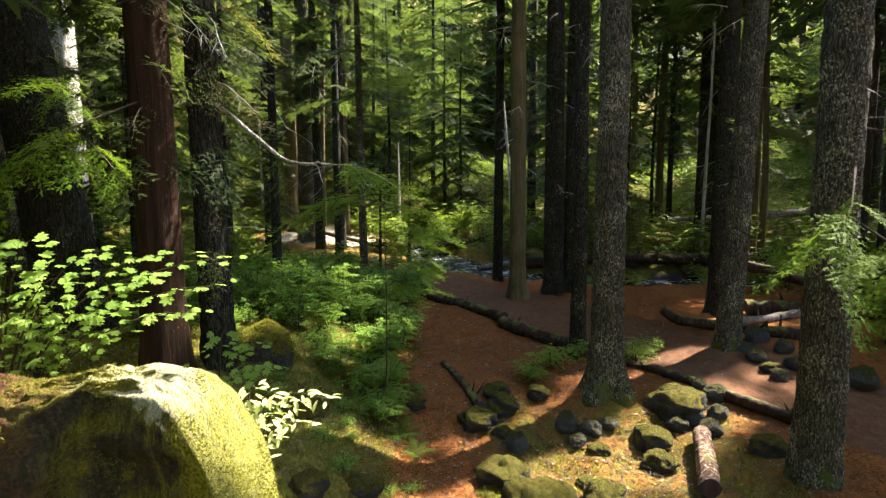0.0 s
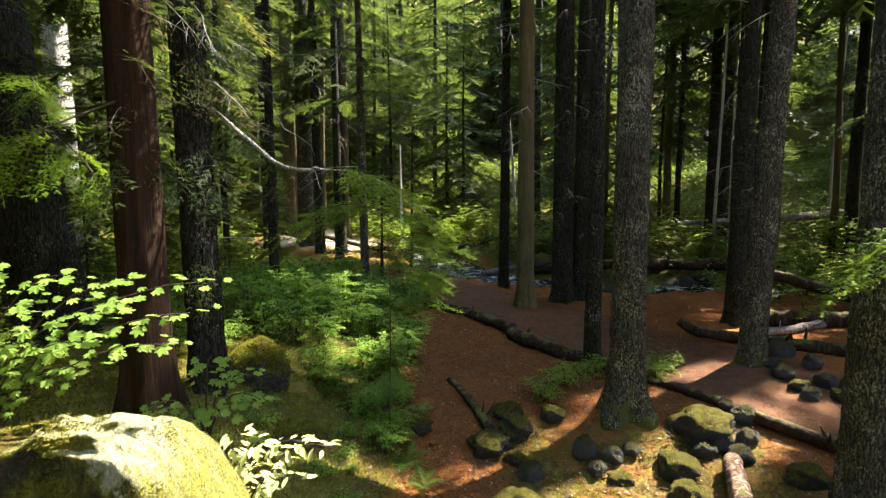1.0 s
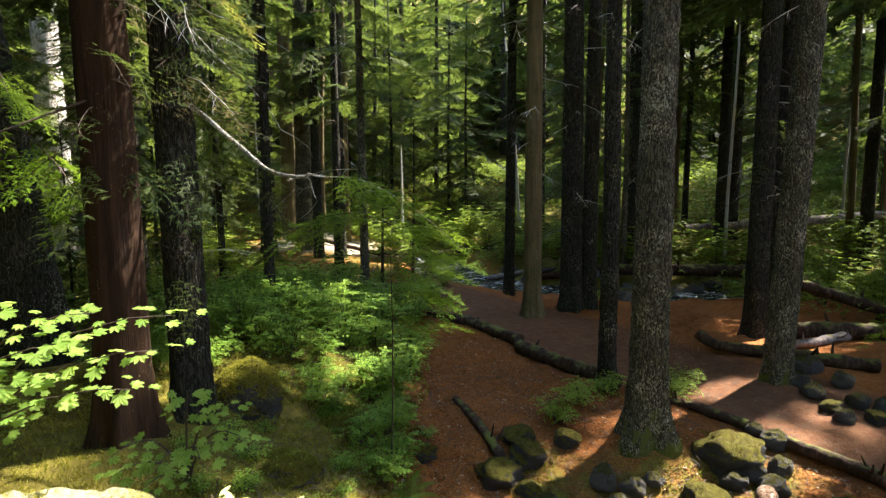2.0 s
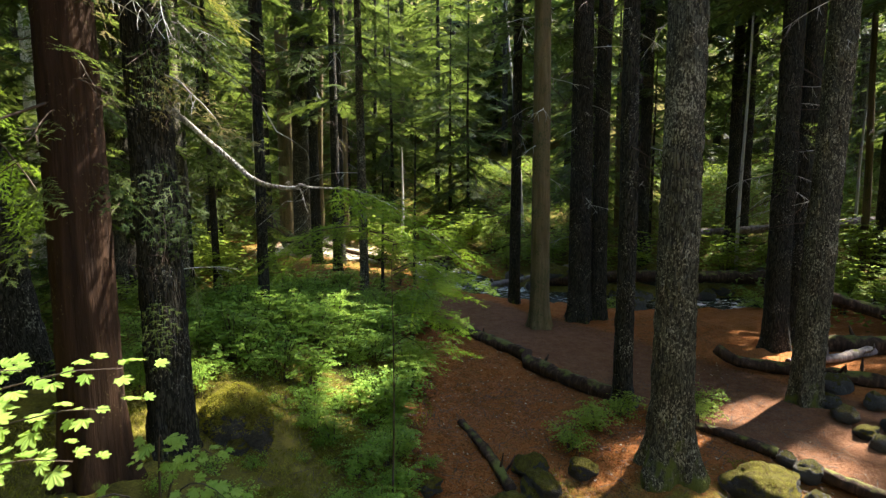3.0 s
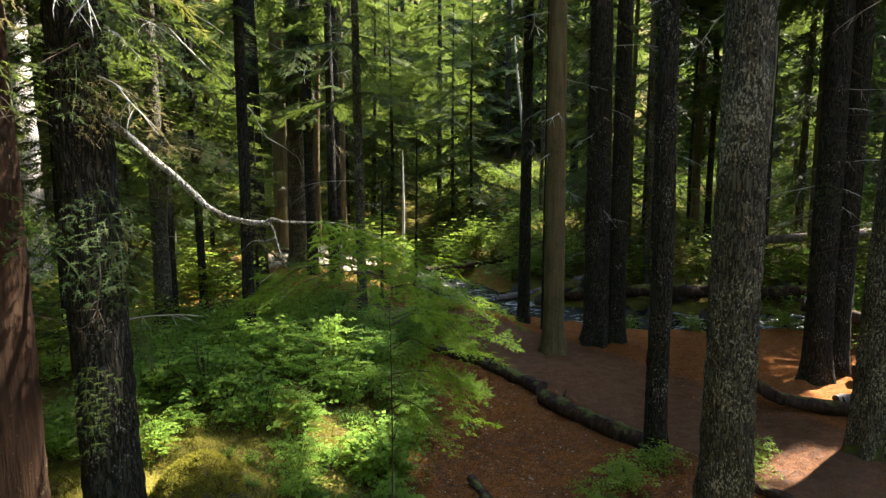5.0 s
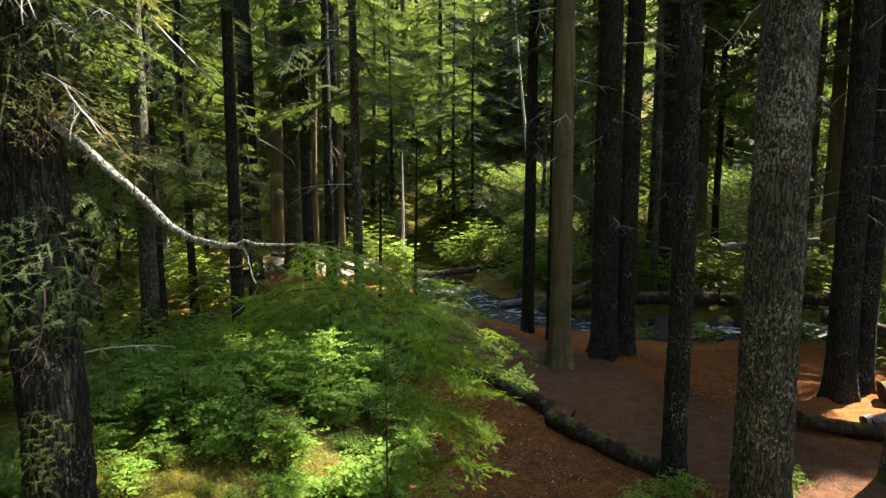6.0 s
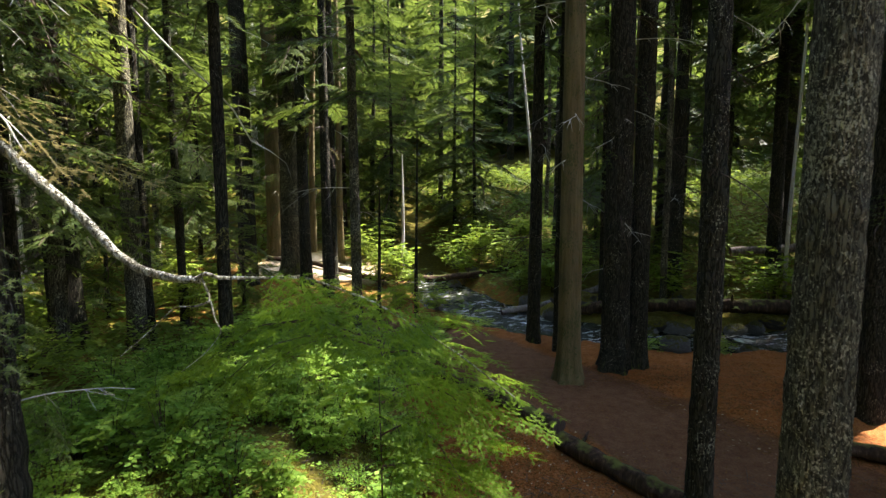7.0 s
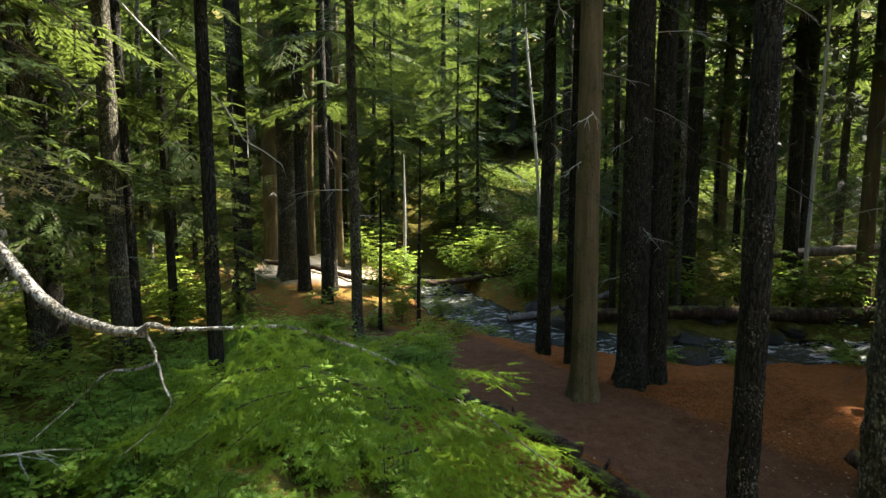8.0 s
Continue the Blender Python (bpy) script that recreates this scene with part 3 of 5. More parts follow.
def trunk_mesh(r, high, seed, mat, sides=36, flare=0.5, lean=(0, 0), fine_to=7.0, step=0.07, rough=0.055, bow=0.0, lobes=5):
    """A tapering stem with plated bark, root flare and a slight sweep."""
    zs = list(np.arange(-0.35, fine_to, step)) + list(np.arange(fine_to, high + 0.1, 0.8))
    verts = []
    for z in zs:
        t = max(0, z) / high
        base = r * (1 - 0.86 * t ** 1.2)
        root = math.exp(-max(0, z + 0.05) / 0.32)
        cx, cy = lean[0] * z + bow * math.sin(z * 0.55 + seed) * min(1, z * 0.4), lean[1] * z + bow * math.cos(z * 0.4 + seed * 2) * min(1, z * 0.4)
        for j in range(sides):
            a = 2 * math.pi * j / sides
            c, s = math.cos(a), math.sin(a)
            p = (c * 1.0, s * 1.0, z * 0.3)
            plate = abs(sn((c * r * 16, s * r * 16, z * 4.2), seed)) * 1.4 - 0.35
            grain = sn((c * r * 34, s * r * 34, z * 11), seed + 4)
            q = base * (1 + 0.05 * sn((c, s, z * 0.5), seed + 9)) + (rough * plate + rough * 0.55 * grain) * min(0.35, r) * 1.3
            q *= 1 + flare * root * (0.75 + 0.5 * math.cos(lobes * a + seed + 1.5 * sn(p, seed)))
            verts.append((cx + c * q, cy + s * q, z))
    n = len(zs)
    i, j = np.meshgrid(np.arange(n - 1), np.arange(sides), indexing="ij")
    k = (j + 1) % sides
    faces = np.stack([i * sides + j, i * sides + k, (i + 1) * sides + k, (i + 1) * sides + j], -1).reshape(-1, 4)
    return mesh_of("trunk", verts, faces, mat, smooth=True)


def dead_branch_mesh(seed, length, mat, droop=0.5, twigs=6):
    """A bare, drooping dead branch with a few kinked twigs, along +x."""
    rng = random.Random(seed)
    p, d = Vector((0, 0, 0)), Vector((1, 0, rng.uniform(-0.1, 0.25))).normalized()
    pts = [p.copy()]
    n = 9
    for i in range(n):
        d = (d + Vector((0, rng.uniform(-0.22, 0.22), -droop * 0.16 * rng.uniform(0.3, 1.4)))).normalized()
        p = p + d * (length / n)
        pts.append(p.copy())
    r0 = 0.002 + 0.004 * length
    v, f = tube(pts, [r0 * (1 - 0.85 * i / n) + 0.0015 for i in range(n + 1)], 5, 0.15, seed)
    pieces = [(v, tri_faces(f), 0)]
    for i in range(twigs):
        k = rng.randrange(2, n)
        q, w = pts[k].copy(), Vector((rng.uniform(0.2, 0.8), rng.choice((-1, 1)) * rng.uniform(0.4, 1), rng.uniform(-0.9, 0.3))).normalized()
        tw = [q.copy()]
        for _ in range(4):
            w = (w + Vector((rng.uniform(-0.3, 0.3), rng.uniform(-0.3, 0.3), rng.uniform(-0.45, 0.15)))).normalized()
            q = q + w * length * rng.uniform(0.04, 0.09)
            tw.append(q.copy())
        v, f = tube(tw, [0.003, 0.0026, 0.0022, 0.0018, 0.0012], 4)
        pieces.append((v, tri_faces(f), 0))
    v, f, s = joined(pieces)
    return mesh_of("dead_branch", v, f, mat, smooth=True)


DEAD = [dead_branch_mesh(40 + i, 0.32 + 0.07 * i, TWIG if i % 5 else TWIG_PALE, 0.3 + 0.12 * (i % 4)) for i in range(7)]
SPRIG = []
for n in range(3):
    v, f, _ = spray(0.62, 60 + n, 0.085, 0.075, 0.012, 0.5, True, 0.019)
    SPRIG.append(mesh_of("branch", v, f, NEEDLE))
SPRIG_DRY = [me.copy() for me in SPRIG]
for me in SPRIG_DRY:
    me.materials[0] = NEEDLE_DRY


def tree(x, y, r, mat, label, high=24.0, lean=(0, 0), crown=None, dead=0, dead_from=1.0, dead_to=5.5, seed=1, flare=0.5, sides=36, fine_to=7.0, z=None,
         bow=0.0, second=None, group="tall conifers", rough=0.055, step=0.07, sprigs=0, lobes=5, dead_towards=None, dead_size=1.0):
    """A conifer: an empty at its foot with trunk, crown, dead branches and small live sprays as parts."""
    z = gz(x, y) if z is None else z
    rng = random.Random(seed * 7 + 3)
    t = thing("conifer_tree", x, y, z, label, "tree", group)
    part("trunk", trunk_mesh(r, high, seed, mat, sides, flare, lean, fine_to, step, rough, bow, lobes), t)
    if second:
        dx, dy, r2, lean2 = second
        part("trunk", trunk_mesh(r2, high * 0.95, seed + 50, mat, sides, flare * 0.7, lean2, fine_to, step, rough, bow), t, m=pose(dx, dy, 0))
    if crown:
        low, top, reach, count = crown
        part("crown", crown_mesh(seed, low, top, reach, count, CANOPY, NEEDLE, (x, y, z)), t, m=pose(lean[0] * 6, lean[1] * 6, 0))
    for i in range(dead + sprigs):
        h = rng.uniform(dead_from, dead_to)
        a = rng.uniform(0, 360) if dead_towards is None else dead_towards + rng.uniform(-70, 70)
        rr = r * (1 - 0.86 * (h / high) ** 1.2) * 0.86
        ca, sa = math.cos(radians(a)), math.sin(radians(a))
        m = pose(lean[0] * h + rr * ca, lean[1] * h + rr * sa, h, rng.uniform(-30, 30), rng.uniform(-5, 30), a) @ Matrix.Scale(rng.uniform(0.6, 1.25) * (dead_size if i < dead else 1.0), 4)
        if i < dead:
            part("dead_branch", DEAD[rng.randrange(len(DEAD))], t, m=m)
        else:
            part("branch", (SPRIG_DRY if rng.random() < 0.4 and x < -2 else SPRIG)[rng.randrange(3)], t, m=m)
    return t


fir_front = tree(2.33, 8.2, 0.225, BARK_FIR, "tall fir with lichen-flecked grey-brown bark and a mossy foot", 26, (0.0, 0.0), (7.5, 25, 3.8, 84), 7, 2.5, 7, 3, 0.75, 64, 6.6, step=0.045, rough=0.07, lobes=4)
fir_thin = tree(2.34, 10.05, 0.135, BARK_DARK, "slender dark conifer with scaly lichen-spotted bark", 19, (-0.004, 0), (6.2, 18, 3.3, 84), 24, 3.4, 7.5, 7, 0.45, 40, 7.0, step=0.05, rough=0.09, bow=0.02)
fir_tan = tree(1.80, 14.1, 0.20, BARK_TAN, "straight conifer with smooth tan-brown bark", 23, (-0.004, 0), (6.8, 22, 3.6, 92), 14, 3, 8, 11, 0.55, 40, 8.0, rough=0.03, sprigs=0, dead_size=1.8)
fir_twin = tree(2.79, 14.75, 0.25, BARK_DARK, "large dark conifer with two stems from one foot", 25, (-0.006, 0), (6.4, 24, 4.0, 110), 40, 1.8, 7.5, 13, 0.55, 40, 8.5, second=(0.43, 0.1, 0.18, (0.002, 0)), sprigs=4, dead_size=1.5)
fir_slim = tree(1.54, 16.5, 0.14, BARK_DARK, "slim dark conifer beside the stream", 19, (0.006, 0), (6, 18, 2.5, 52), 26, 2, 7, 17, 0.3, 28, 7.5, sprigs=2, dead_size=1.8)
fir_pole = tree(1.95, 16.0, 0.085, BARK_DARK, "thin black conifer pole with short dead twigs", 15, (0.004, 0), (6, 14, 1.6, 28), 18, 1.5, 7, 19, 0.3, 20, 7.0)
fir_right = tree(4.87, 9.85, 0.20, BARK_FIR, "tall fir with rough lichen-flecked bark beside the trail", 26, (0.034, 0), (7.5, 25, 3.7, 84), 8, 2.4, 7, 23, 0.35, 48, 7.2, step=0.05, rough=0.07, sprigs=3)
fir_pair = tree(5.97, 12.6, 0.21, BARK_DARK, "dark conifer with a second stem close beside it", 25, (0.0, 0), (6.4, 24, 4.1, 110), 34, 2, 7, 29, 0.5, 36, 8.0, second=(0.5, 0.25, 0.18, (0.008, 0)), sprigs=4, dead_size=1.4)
fir_edge = tree(4.13, 6.2, 0.24, BARK_FIR, "thick fir with lichen-flecked bark at the edge of the trail", 26, (0.0, 0.0), (8, 25, 3.7, 76), 5, 3.2, 6.5, 31, 0.3, 56, 6.0, step=0.05, rough=0.06, dead_towards=0)
cedar = tree(-3.17, 6.5, 0.235, BARK_CEDAR, "red-barked cedar with stringy bark and a dark swollen foot", 26, (0.006, 0.0), (7.5, 25, 3.7, 80), 9, 1.2, 6.0, 37, 0.55, 56, 7.0, step=0.05, rough=0.035, sprigs=2)
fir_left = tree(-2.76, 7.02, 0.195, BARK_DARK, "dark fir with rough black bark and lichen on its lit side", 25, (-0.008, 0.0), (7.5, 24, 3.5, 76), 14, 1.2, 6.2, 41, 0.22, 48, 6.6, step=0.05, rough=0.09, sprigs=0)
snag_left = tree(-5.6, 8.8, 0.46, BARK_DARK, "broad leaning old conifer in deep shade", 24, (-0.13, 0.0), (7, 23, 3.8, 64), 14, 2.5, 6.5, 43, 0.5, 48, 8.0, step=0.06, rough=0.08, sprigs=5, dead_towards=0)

# the stand behind
MID = "conifer with dark bark, of the shaded wood and its added shade trees"
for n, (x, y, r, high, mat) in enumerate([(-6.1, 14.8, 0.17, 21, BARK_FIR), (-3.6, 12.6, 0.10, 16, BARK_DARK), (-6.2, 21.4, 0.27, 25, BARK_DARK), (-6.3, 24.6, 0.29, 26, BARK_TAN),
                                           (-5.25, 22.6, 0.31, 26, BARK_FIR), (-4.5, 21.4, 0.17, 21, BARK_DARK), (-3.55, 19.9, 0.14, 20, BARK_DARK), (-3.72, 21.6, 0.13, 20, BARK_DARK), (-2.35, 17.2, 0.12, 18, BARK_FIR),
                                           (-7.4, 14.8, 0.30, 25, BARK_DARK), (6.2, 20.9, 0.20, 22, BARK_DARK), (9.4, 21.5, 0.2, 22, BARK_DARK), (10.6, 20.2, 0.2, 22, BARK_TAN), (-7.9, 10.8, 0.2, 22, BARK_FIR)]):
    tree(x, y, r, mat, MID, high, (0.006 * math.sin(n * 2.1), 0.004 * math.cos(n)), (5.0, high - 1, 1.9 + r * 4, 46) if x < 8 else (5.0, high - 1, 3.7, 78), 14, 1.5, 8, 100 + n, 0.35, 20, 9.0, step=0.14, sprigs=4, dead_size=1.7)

# thin dead poles by the stream, and a long bare limb on the dark stem behind
for n, (x, y, h) in enumerate([(-1.13, 19.2, 5.4), (-1.98, 18.2, 3.8)]):
    pole = thing("dead_sapling", x, y, gz(x, y), "thin dead conifer sapling, bare and dark", "tree", "dead saplings")
    part("trunk", trunk_mesh(0.05, h, 150 + n, BARK_DARK, 10, 0.2, (0.01, 0), h - 0.5, 0.3, 0.05, 0.02), pole)
    rng = random.Random(160 + n)
    for i in range(20):
        part("dead_branch", DEAD[rng.randrange(7)], pole, m=pose(0, 0, rng.uniform(0.4, h - 0.3), rng.uniform(-20, 20), rng.uniform(-10, 25), rng.uniform(0, 360)) @ Matrix.Scale(rng.uniform(0.3, 0.8), 4))
bare = thing("conifer_tree", -6.3, 15.6, gz(-6.3, 15.6), "slim dark conifer with one long bare lichened limb", "tree", "tall conifers")
part("trunk", trunk_mesh(0.12, 18, 171, BARK_DARK, 20, 0.3, (0, 0), 9, 0.14), bare)
z0 = gz(-6.3, 15.6)
v, f = tube([(0, 0, 6.95 - z0), (0.55, -0.05, 6.35 - z0), (1.1, -0.1, 5.8 - z0), (1.6, -0.1, 5.35 - z0), (1.95, -0.12, 4.95 - z0), (2.24, -0.1, 4.4 - z0), (2.6, -0.1, 4.2 - z0), (2.9, -0.1, 3.97 - z0), (2.98, -0.1, 3.72 - z0)], [0.024, 0.022, 0.02, 0.018, 0.015, 0.013, 0.01, 0.008, 0.004], 7, 0.25, 3)
part("dead_branch", mesh_of("dead_branch", v, tri_faces(f), TWIG_PALE, smooth=True), bare, "long bare limb grey with lichen")
for n, (x, y, h, lean) in enumerate([(-7.55, 25.6, 6.3, 0.03), (3.1, 26.5, 12.5, -0.08), (-1.9, 24.6, 5.0, 0.02)]):
    pole = thing("dead_sapling", x, y, gz(x, y) - 0.1, "bleached bare dead pole among the shrubs", "tree", "dead saplings")
    part("trunk", trunk_mesh(0.07, h, 175 + n, TWIG_PALE, 9, 0.2, (lean, 0), h - 0.5, 0.3, 0.08, 0.05), pole)

# added trees, mostly out of view, whose crowns keep sun off the clearing
for x, y, n in ((12.6, 14.6, 1), (12.0, 11.4, 2), (14.4, 18.3, 3)):
    tree(x, y, 0.24, BARK_DARK, MID, 24, (0.004, 0), (5.5, 23, 4.2, 90), 3, 2, 7, 181 + n, 0.4, 16, 6.0, step=0.3)
tree(9.8, 13.9, 0.22, BARK_DARK, MID, 21, (0.004, 0), (6.0, 20, 3.9, 96), 5, 2, 7, 181, 0.4, 20, 9.0, step=0.14)
# more added trees along the sun's path, for the shade of their canopy
for n, (x, y) in enumerate([(13.2, 19.8), (10.4, 22.8), (7.2, 24.6), (15.4, 16.0), (9.3, 12.2), (16.4, 22.6), (4.0, 26.8)]):
    tree(x, y, 0.2 + 0.02 * (n % 3), BARK_DARK, MID, 25, (0.004, 0), (8.5, 24, 4.4, 120), 3, 2, 7, 231 + n, 0.4, 16, 6.0, step=0.3)
# drooping lichened twigs on the lit side of the dark fir
rng = random.Random(190)
for i in range(10):
    h, a = rng.uniform(2.9, 4.6), rng.uniform(-75, 60)
    m = pose(0.19 * math.cos(radians(a)) + 0.008 * h, 0.19 * math.sin(radians(a)), h, rng.uniform(-40, 40), rng.uniform(-15, 35), a) @ Matrix.Scale(rng.uniform(0.6, 1.5), 4)
    part("dead_branch" if i % 2 else "branch", DEAD[i % 7] if i % 2 else (SPRIG_DRY if i % 4 == 0 else SPRIG)[i % 3], fir_left, m=m)
for i in range(16):
    h, a = rng.uniform(2.2, 4.6), rng.uniform(-120, 20)
    m = pose(0.21 * math.cos(radians(a)), 0.21 * math.sin(radians(a)), h, rng.uniform(-30, 30), rng.uniform(-5, 35), a) @ Matrix.Scale(rng.uniform(0.6, 1.3), 4)
    part("dead_branch" if i % 3 == 0 else "branch", DEAD[i % 7] if i % 3 == 0 else SPRIG[i % 3], cedar, m=m)

tree(-12.75, 20.4, 0.5, BARK_PALE, "pale-barked trunk caught by the sun", 22, (0.004, 0), (9.5, 21, 2.6, 40), 3, 2, 7, 191, 0.35, 20, 9.0, step=0.14)

# slim stems deep in the wood, some dead and bleached
SLIM = [trunk_mesh(0.055 + 0.02 * i, 13 + 1.5 * i, 195 + i, (TWIG_PALE, BARK_DARK, BARK_FIR, BARK_TAN)[i], 9, 0.2, (0.012 * (i - 1.5), 0.004), 10, 0.35, 0.05, 0.05) for i in range(4)]
rng = random.Random(198)
for n in range(44):
    a = rng.uniform(-0.62, 0.62)
    d = rng.uniform(19, 34)
    x, y = d * math.sin(a), d * math.cos(a)
    if float(line_distance(x, y, STREAM)[0]) < 1.7 or math.hypot((x + 4.6) / 1.4, y - 22.0) < 2.0 or y < 18.5:
        continue
    pole = thing("slim_conifer", x, y, gz(x, y) - 0.1, "bleached dead pole standing in the wood" if n % 4 == 0 else "slim conifer stem with bare dead twigs", "tree", "slim stems", (n * 67) % 360)
    part("trunk", SLIM[n % 4], pole)
    for i in range(5):
        part("dead_branch", DEAD[rng.randrange(7)], pole, m=pose(0, 0, rng.uniform(1.0, 9), rng.uniform(-20, 20), rng.uniform(-10, 25), rng.uniform(0, 360)) @ Matrix.Scale(rng.uniform(0.8, 1.7), 4))

# long drooping half-bare branches on the dark fir and the cedar
rng = random.Random(199)
for i in range(16):
    h, a = rng.uniform(3.3, 5.6), rng.uniform(-80, 55)
    owner, rr = (fir_left, 0.18) if i % 4 else (cedar, 0.2)
    m = pose(rr * math.cos(radians(a)), rr * math.sin(radians(a)), h, rng.uniform(-25, 25), rng.uniform(8, 38), a) @ Matrix.Diagonal((rng.uniform(1.0, 1.7), rng.uniform(0.6, 0.9), 1.0, 1))
    part("branch", (SPRIG if i % 3 else SPRIG_DRY)[i % 3], owner, m=m)
    if i % 2:
        part("dead_branch", DEAD[(i * 5) % 7], owner, "bare pale twig", m=m @ Matrix.Scale(1.2, 4))
for i in range(9):
    h, a = rng.uniform(1.0, 4.4), rng.uniform(-100, 60)
    m = pose(0.19 * math.cos(radians(a)), 0.19 * math.sin(radians(a)), h, rng.uniform(-70, 70), rng.uniform(30, 65), a) @ Matrix.Scale(rng.uniform(0.55, 1.05), 4)
    part("branch", SPRIG[i % 3], fir_left, m=m)
for i in range(7):
    h, a = rng.uniform(2.2, 4.2), rng.uniform(-60, 40)
    m = pose(0.2 * math.cos(radians(a)), 0.2 * math.sin(radians(a)), h, rng.uniform(-70, 70), rng.uniform(10, 55), a) @ Matrix.Scale(rng.uniform(0.9, 1.6), 4)
    part("dead_branch", DEAD[(i * 3) % 7], fir_left, m=m)

# ---- the wood all round: shared stems and crowns, with unseen trees added for shade ----
WOOD_TRUNKS = [trunk_mesh(0.10 + 0.035 * i, 17 + 1.5 * i, 200 + i, (BARK_DARK, BARK_FIR, BARK_TAN, BARK_DARK, BARK_FIR, BARK_PALE)[i], 14, 0.3, (0.004 * (i - 2), 0), 10, 0.4, 0.05, 0.03) for i in range(6)]
FAR_CROWNS = [crown_mesh(310 + i, 1.2 + 1.1 * (i % 4), 17 + 1.4 * i, 3.0 + 0.3 * (i % 3), 56, COARSE, NEEDLE, None, 12.0) for i in range(5)]
WOOD_CROWNS = [crown_mesh(300 + i, 1.6 + 1.1 * (i % 4), 16 + 1.4 * i, 2.5 + 0.3 * (i % 3), 58, SPRAYS, NEEDLE, None, 9.0) for i in range(6)]
SHADE_CROWNS = [crown_mesh(340 + i, 1.5 + i, 19 + i, 3.8, 60, CANOPY, NEEDLE) for i in range(2)]
YOUNG_CROWNS = [crown_mesh(320 + i, 0.5, 6.5 + i, 1.7, 44, SPRAYS[:4], NEEDLE) for i in range(3)]
YOUNG_TRUNKS = [trunk_mesh(0.05 + 0.01 * i, 7 + i, 330 + i, BARK_DARK, 10, 0.2, (0.01 * i, 0), 6, 0.25, 0.04, 0.03) for i in range(3)]


def wood_tree(x, y, n, size=1.0):
    i = n % 6
    t = thing("conifer_tree", x, y, gz(x, y) - 0.1, "tall conifer with drooping green boughs, of the wood and its added shade trees", "tree", "trees of the wood", (n * 77) % 360, size)
    part("trunk", WOOD_TRUNKS[i], t)
    part("crown", WOOD_CROWNS[(n * 5 + 1) % 6] if 4 < y < 25 and abs(x) < 14 else FAR_CROWNS[(n * 3 + 1) % 5], t)


def shade_tree(x, y, n):
    t = thing("conifer_tree", x, y, gz(x, y) - 0.1, "tall conifer with drooping green boughs, of the wood and its added shade trees", "tree", "trees of the wood", (n * 77) % 360, 1.0)
    part("trunk", WOOD_TRUNKS[n % 6], t)
    part("crown", SHADE_CROWNS[n % 2], t)


def young_tree(x, y, n, size=1.0):
    t = thing("young_hemlock", x, y, gz(x, y) - 0.05, "young hemlock with flat drooping green sprays to the ground", "tree", "young hemlocks", (n * 97) % 360, size)
    part("trunk", YOUNG_TRUNKS[n % 3], t)
    part("crown", YOUNG_CROWNS[(n * 2 + 1) % 3], t)


rng = random.Random(5)
stand = [(-2.9, 7.7), (2.4, 8.3), (-5.6, 8.8), (-3.1, 6.5)]
n = 0
while n < 92:
    a, d, size = rng.uniform(-1.15, 1.15), rng.uniform(12, 46), rng.uniform(0.85, 1.25)
    x, y = d * math.sin(a) * 1.1, d * math.cos(a)
    sd = float(line_distance(x, y, STREAM)[0])
    if y < 17.8 and -5.0 < x < 13.5 or y < 9 and -9 < x < 11 or sd < 2.0 or math.hypot((x + 4.6) / 1.5, y - 22.0) < 3.6 or abs(x) < 3.5 and y < 27 or abs(x / y + 0.625) < 0.07 and y < 20:
        continue
    if min(math.hypot(x - p, y - q) for p, q in stand) < 1.8 or shades(x, y):
        continue
    stand.append((x, y))
    wood_tree(x, y, int(d * 100), size)
    n += 1
# unseen trees added behind the camera and to the sides, to hold back light
for n, (x, y) in enumerate([(-9, 2), (-7, -3), (-2.5, -4.5), (2.5, -5), (6.5, -2.5), (9, 3), (11, 6.5), (-10, 6), (0, -9), (5, -8), (-6, -8), (9.5, 8.8), (16, 9), (14, 2), (10.6, 15.4), (15.4, 13.4), (14.6, 10.4), (16.8, 16.8), (17.5, 12)]):
    if not shades(x, y):
        wood_tree(x, y, n + 3, 1.1)
# more unseen trees behind and left, added to cut the sky's fill light
for n, (x, y) in enumerate([(-4.5, -1.0), (-6.5, 1.5), (-5.6, 4.0), (-9.0, -2.0), (-3.5, -7.0), (-8.5, 4.2), (-11.5, 3.5), (-12, 8.5), (-13, -1), (-15, 5), (-8.2, 7.8)]):
    if not shades(x, y):
        shade_tree(x, y, n)
for n, (x, y) in enumerate([(12.4, 24.0), (9.6, 26.2), (18.0, 25.5)]):
    wood_tree(x, y, n + 1, 1.0)
for n, (x, y, s) in enumerate([(0.9, 29.0, 1.6), (-2.6, 28.5, 1.5), (5.2, 23.0, 1.0), (5.0, 25.0, 1.3), (6.8, 21.9, 1.0), (15.8, 17.0, 1.2), (-8.2, 17.5, 1.1),
                               (-9.2, 12.8, 1.0), (-5.0, 17.4, 0.62), (-6.6, 11.2, 0.55), (7.6, 28.6, 1.6), (-3.7, 31.0, 1.6), (0.1, 31.6, 1.7), (-4.5, 28.4, 1.5), (-0.6, 36.0, 2.0), (-3.6, 37.0, 2.1), (-8.5, 23.5, 1.3), (12.4, 13.8, 1.4)]):
    young_tree(x, y, n, s)


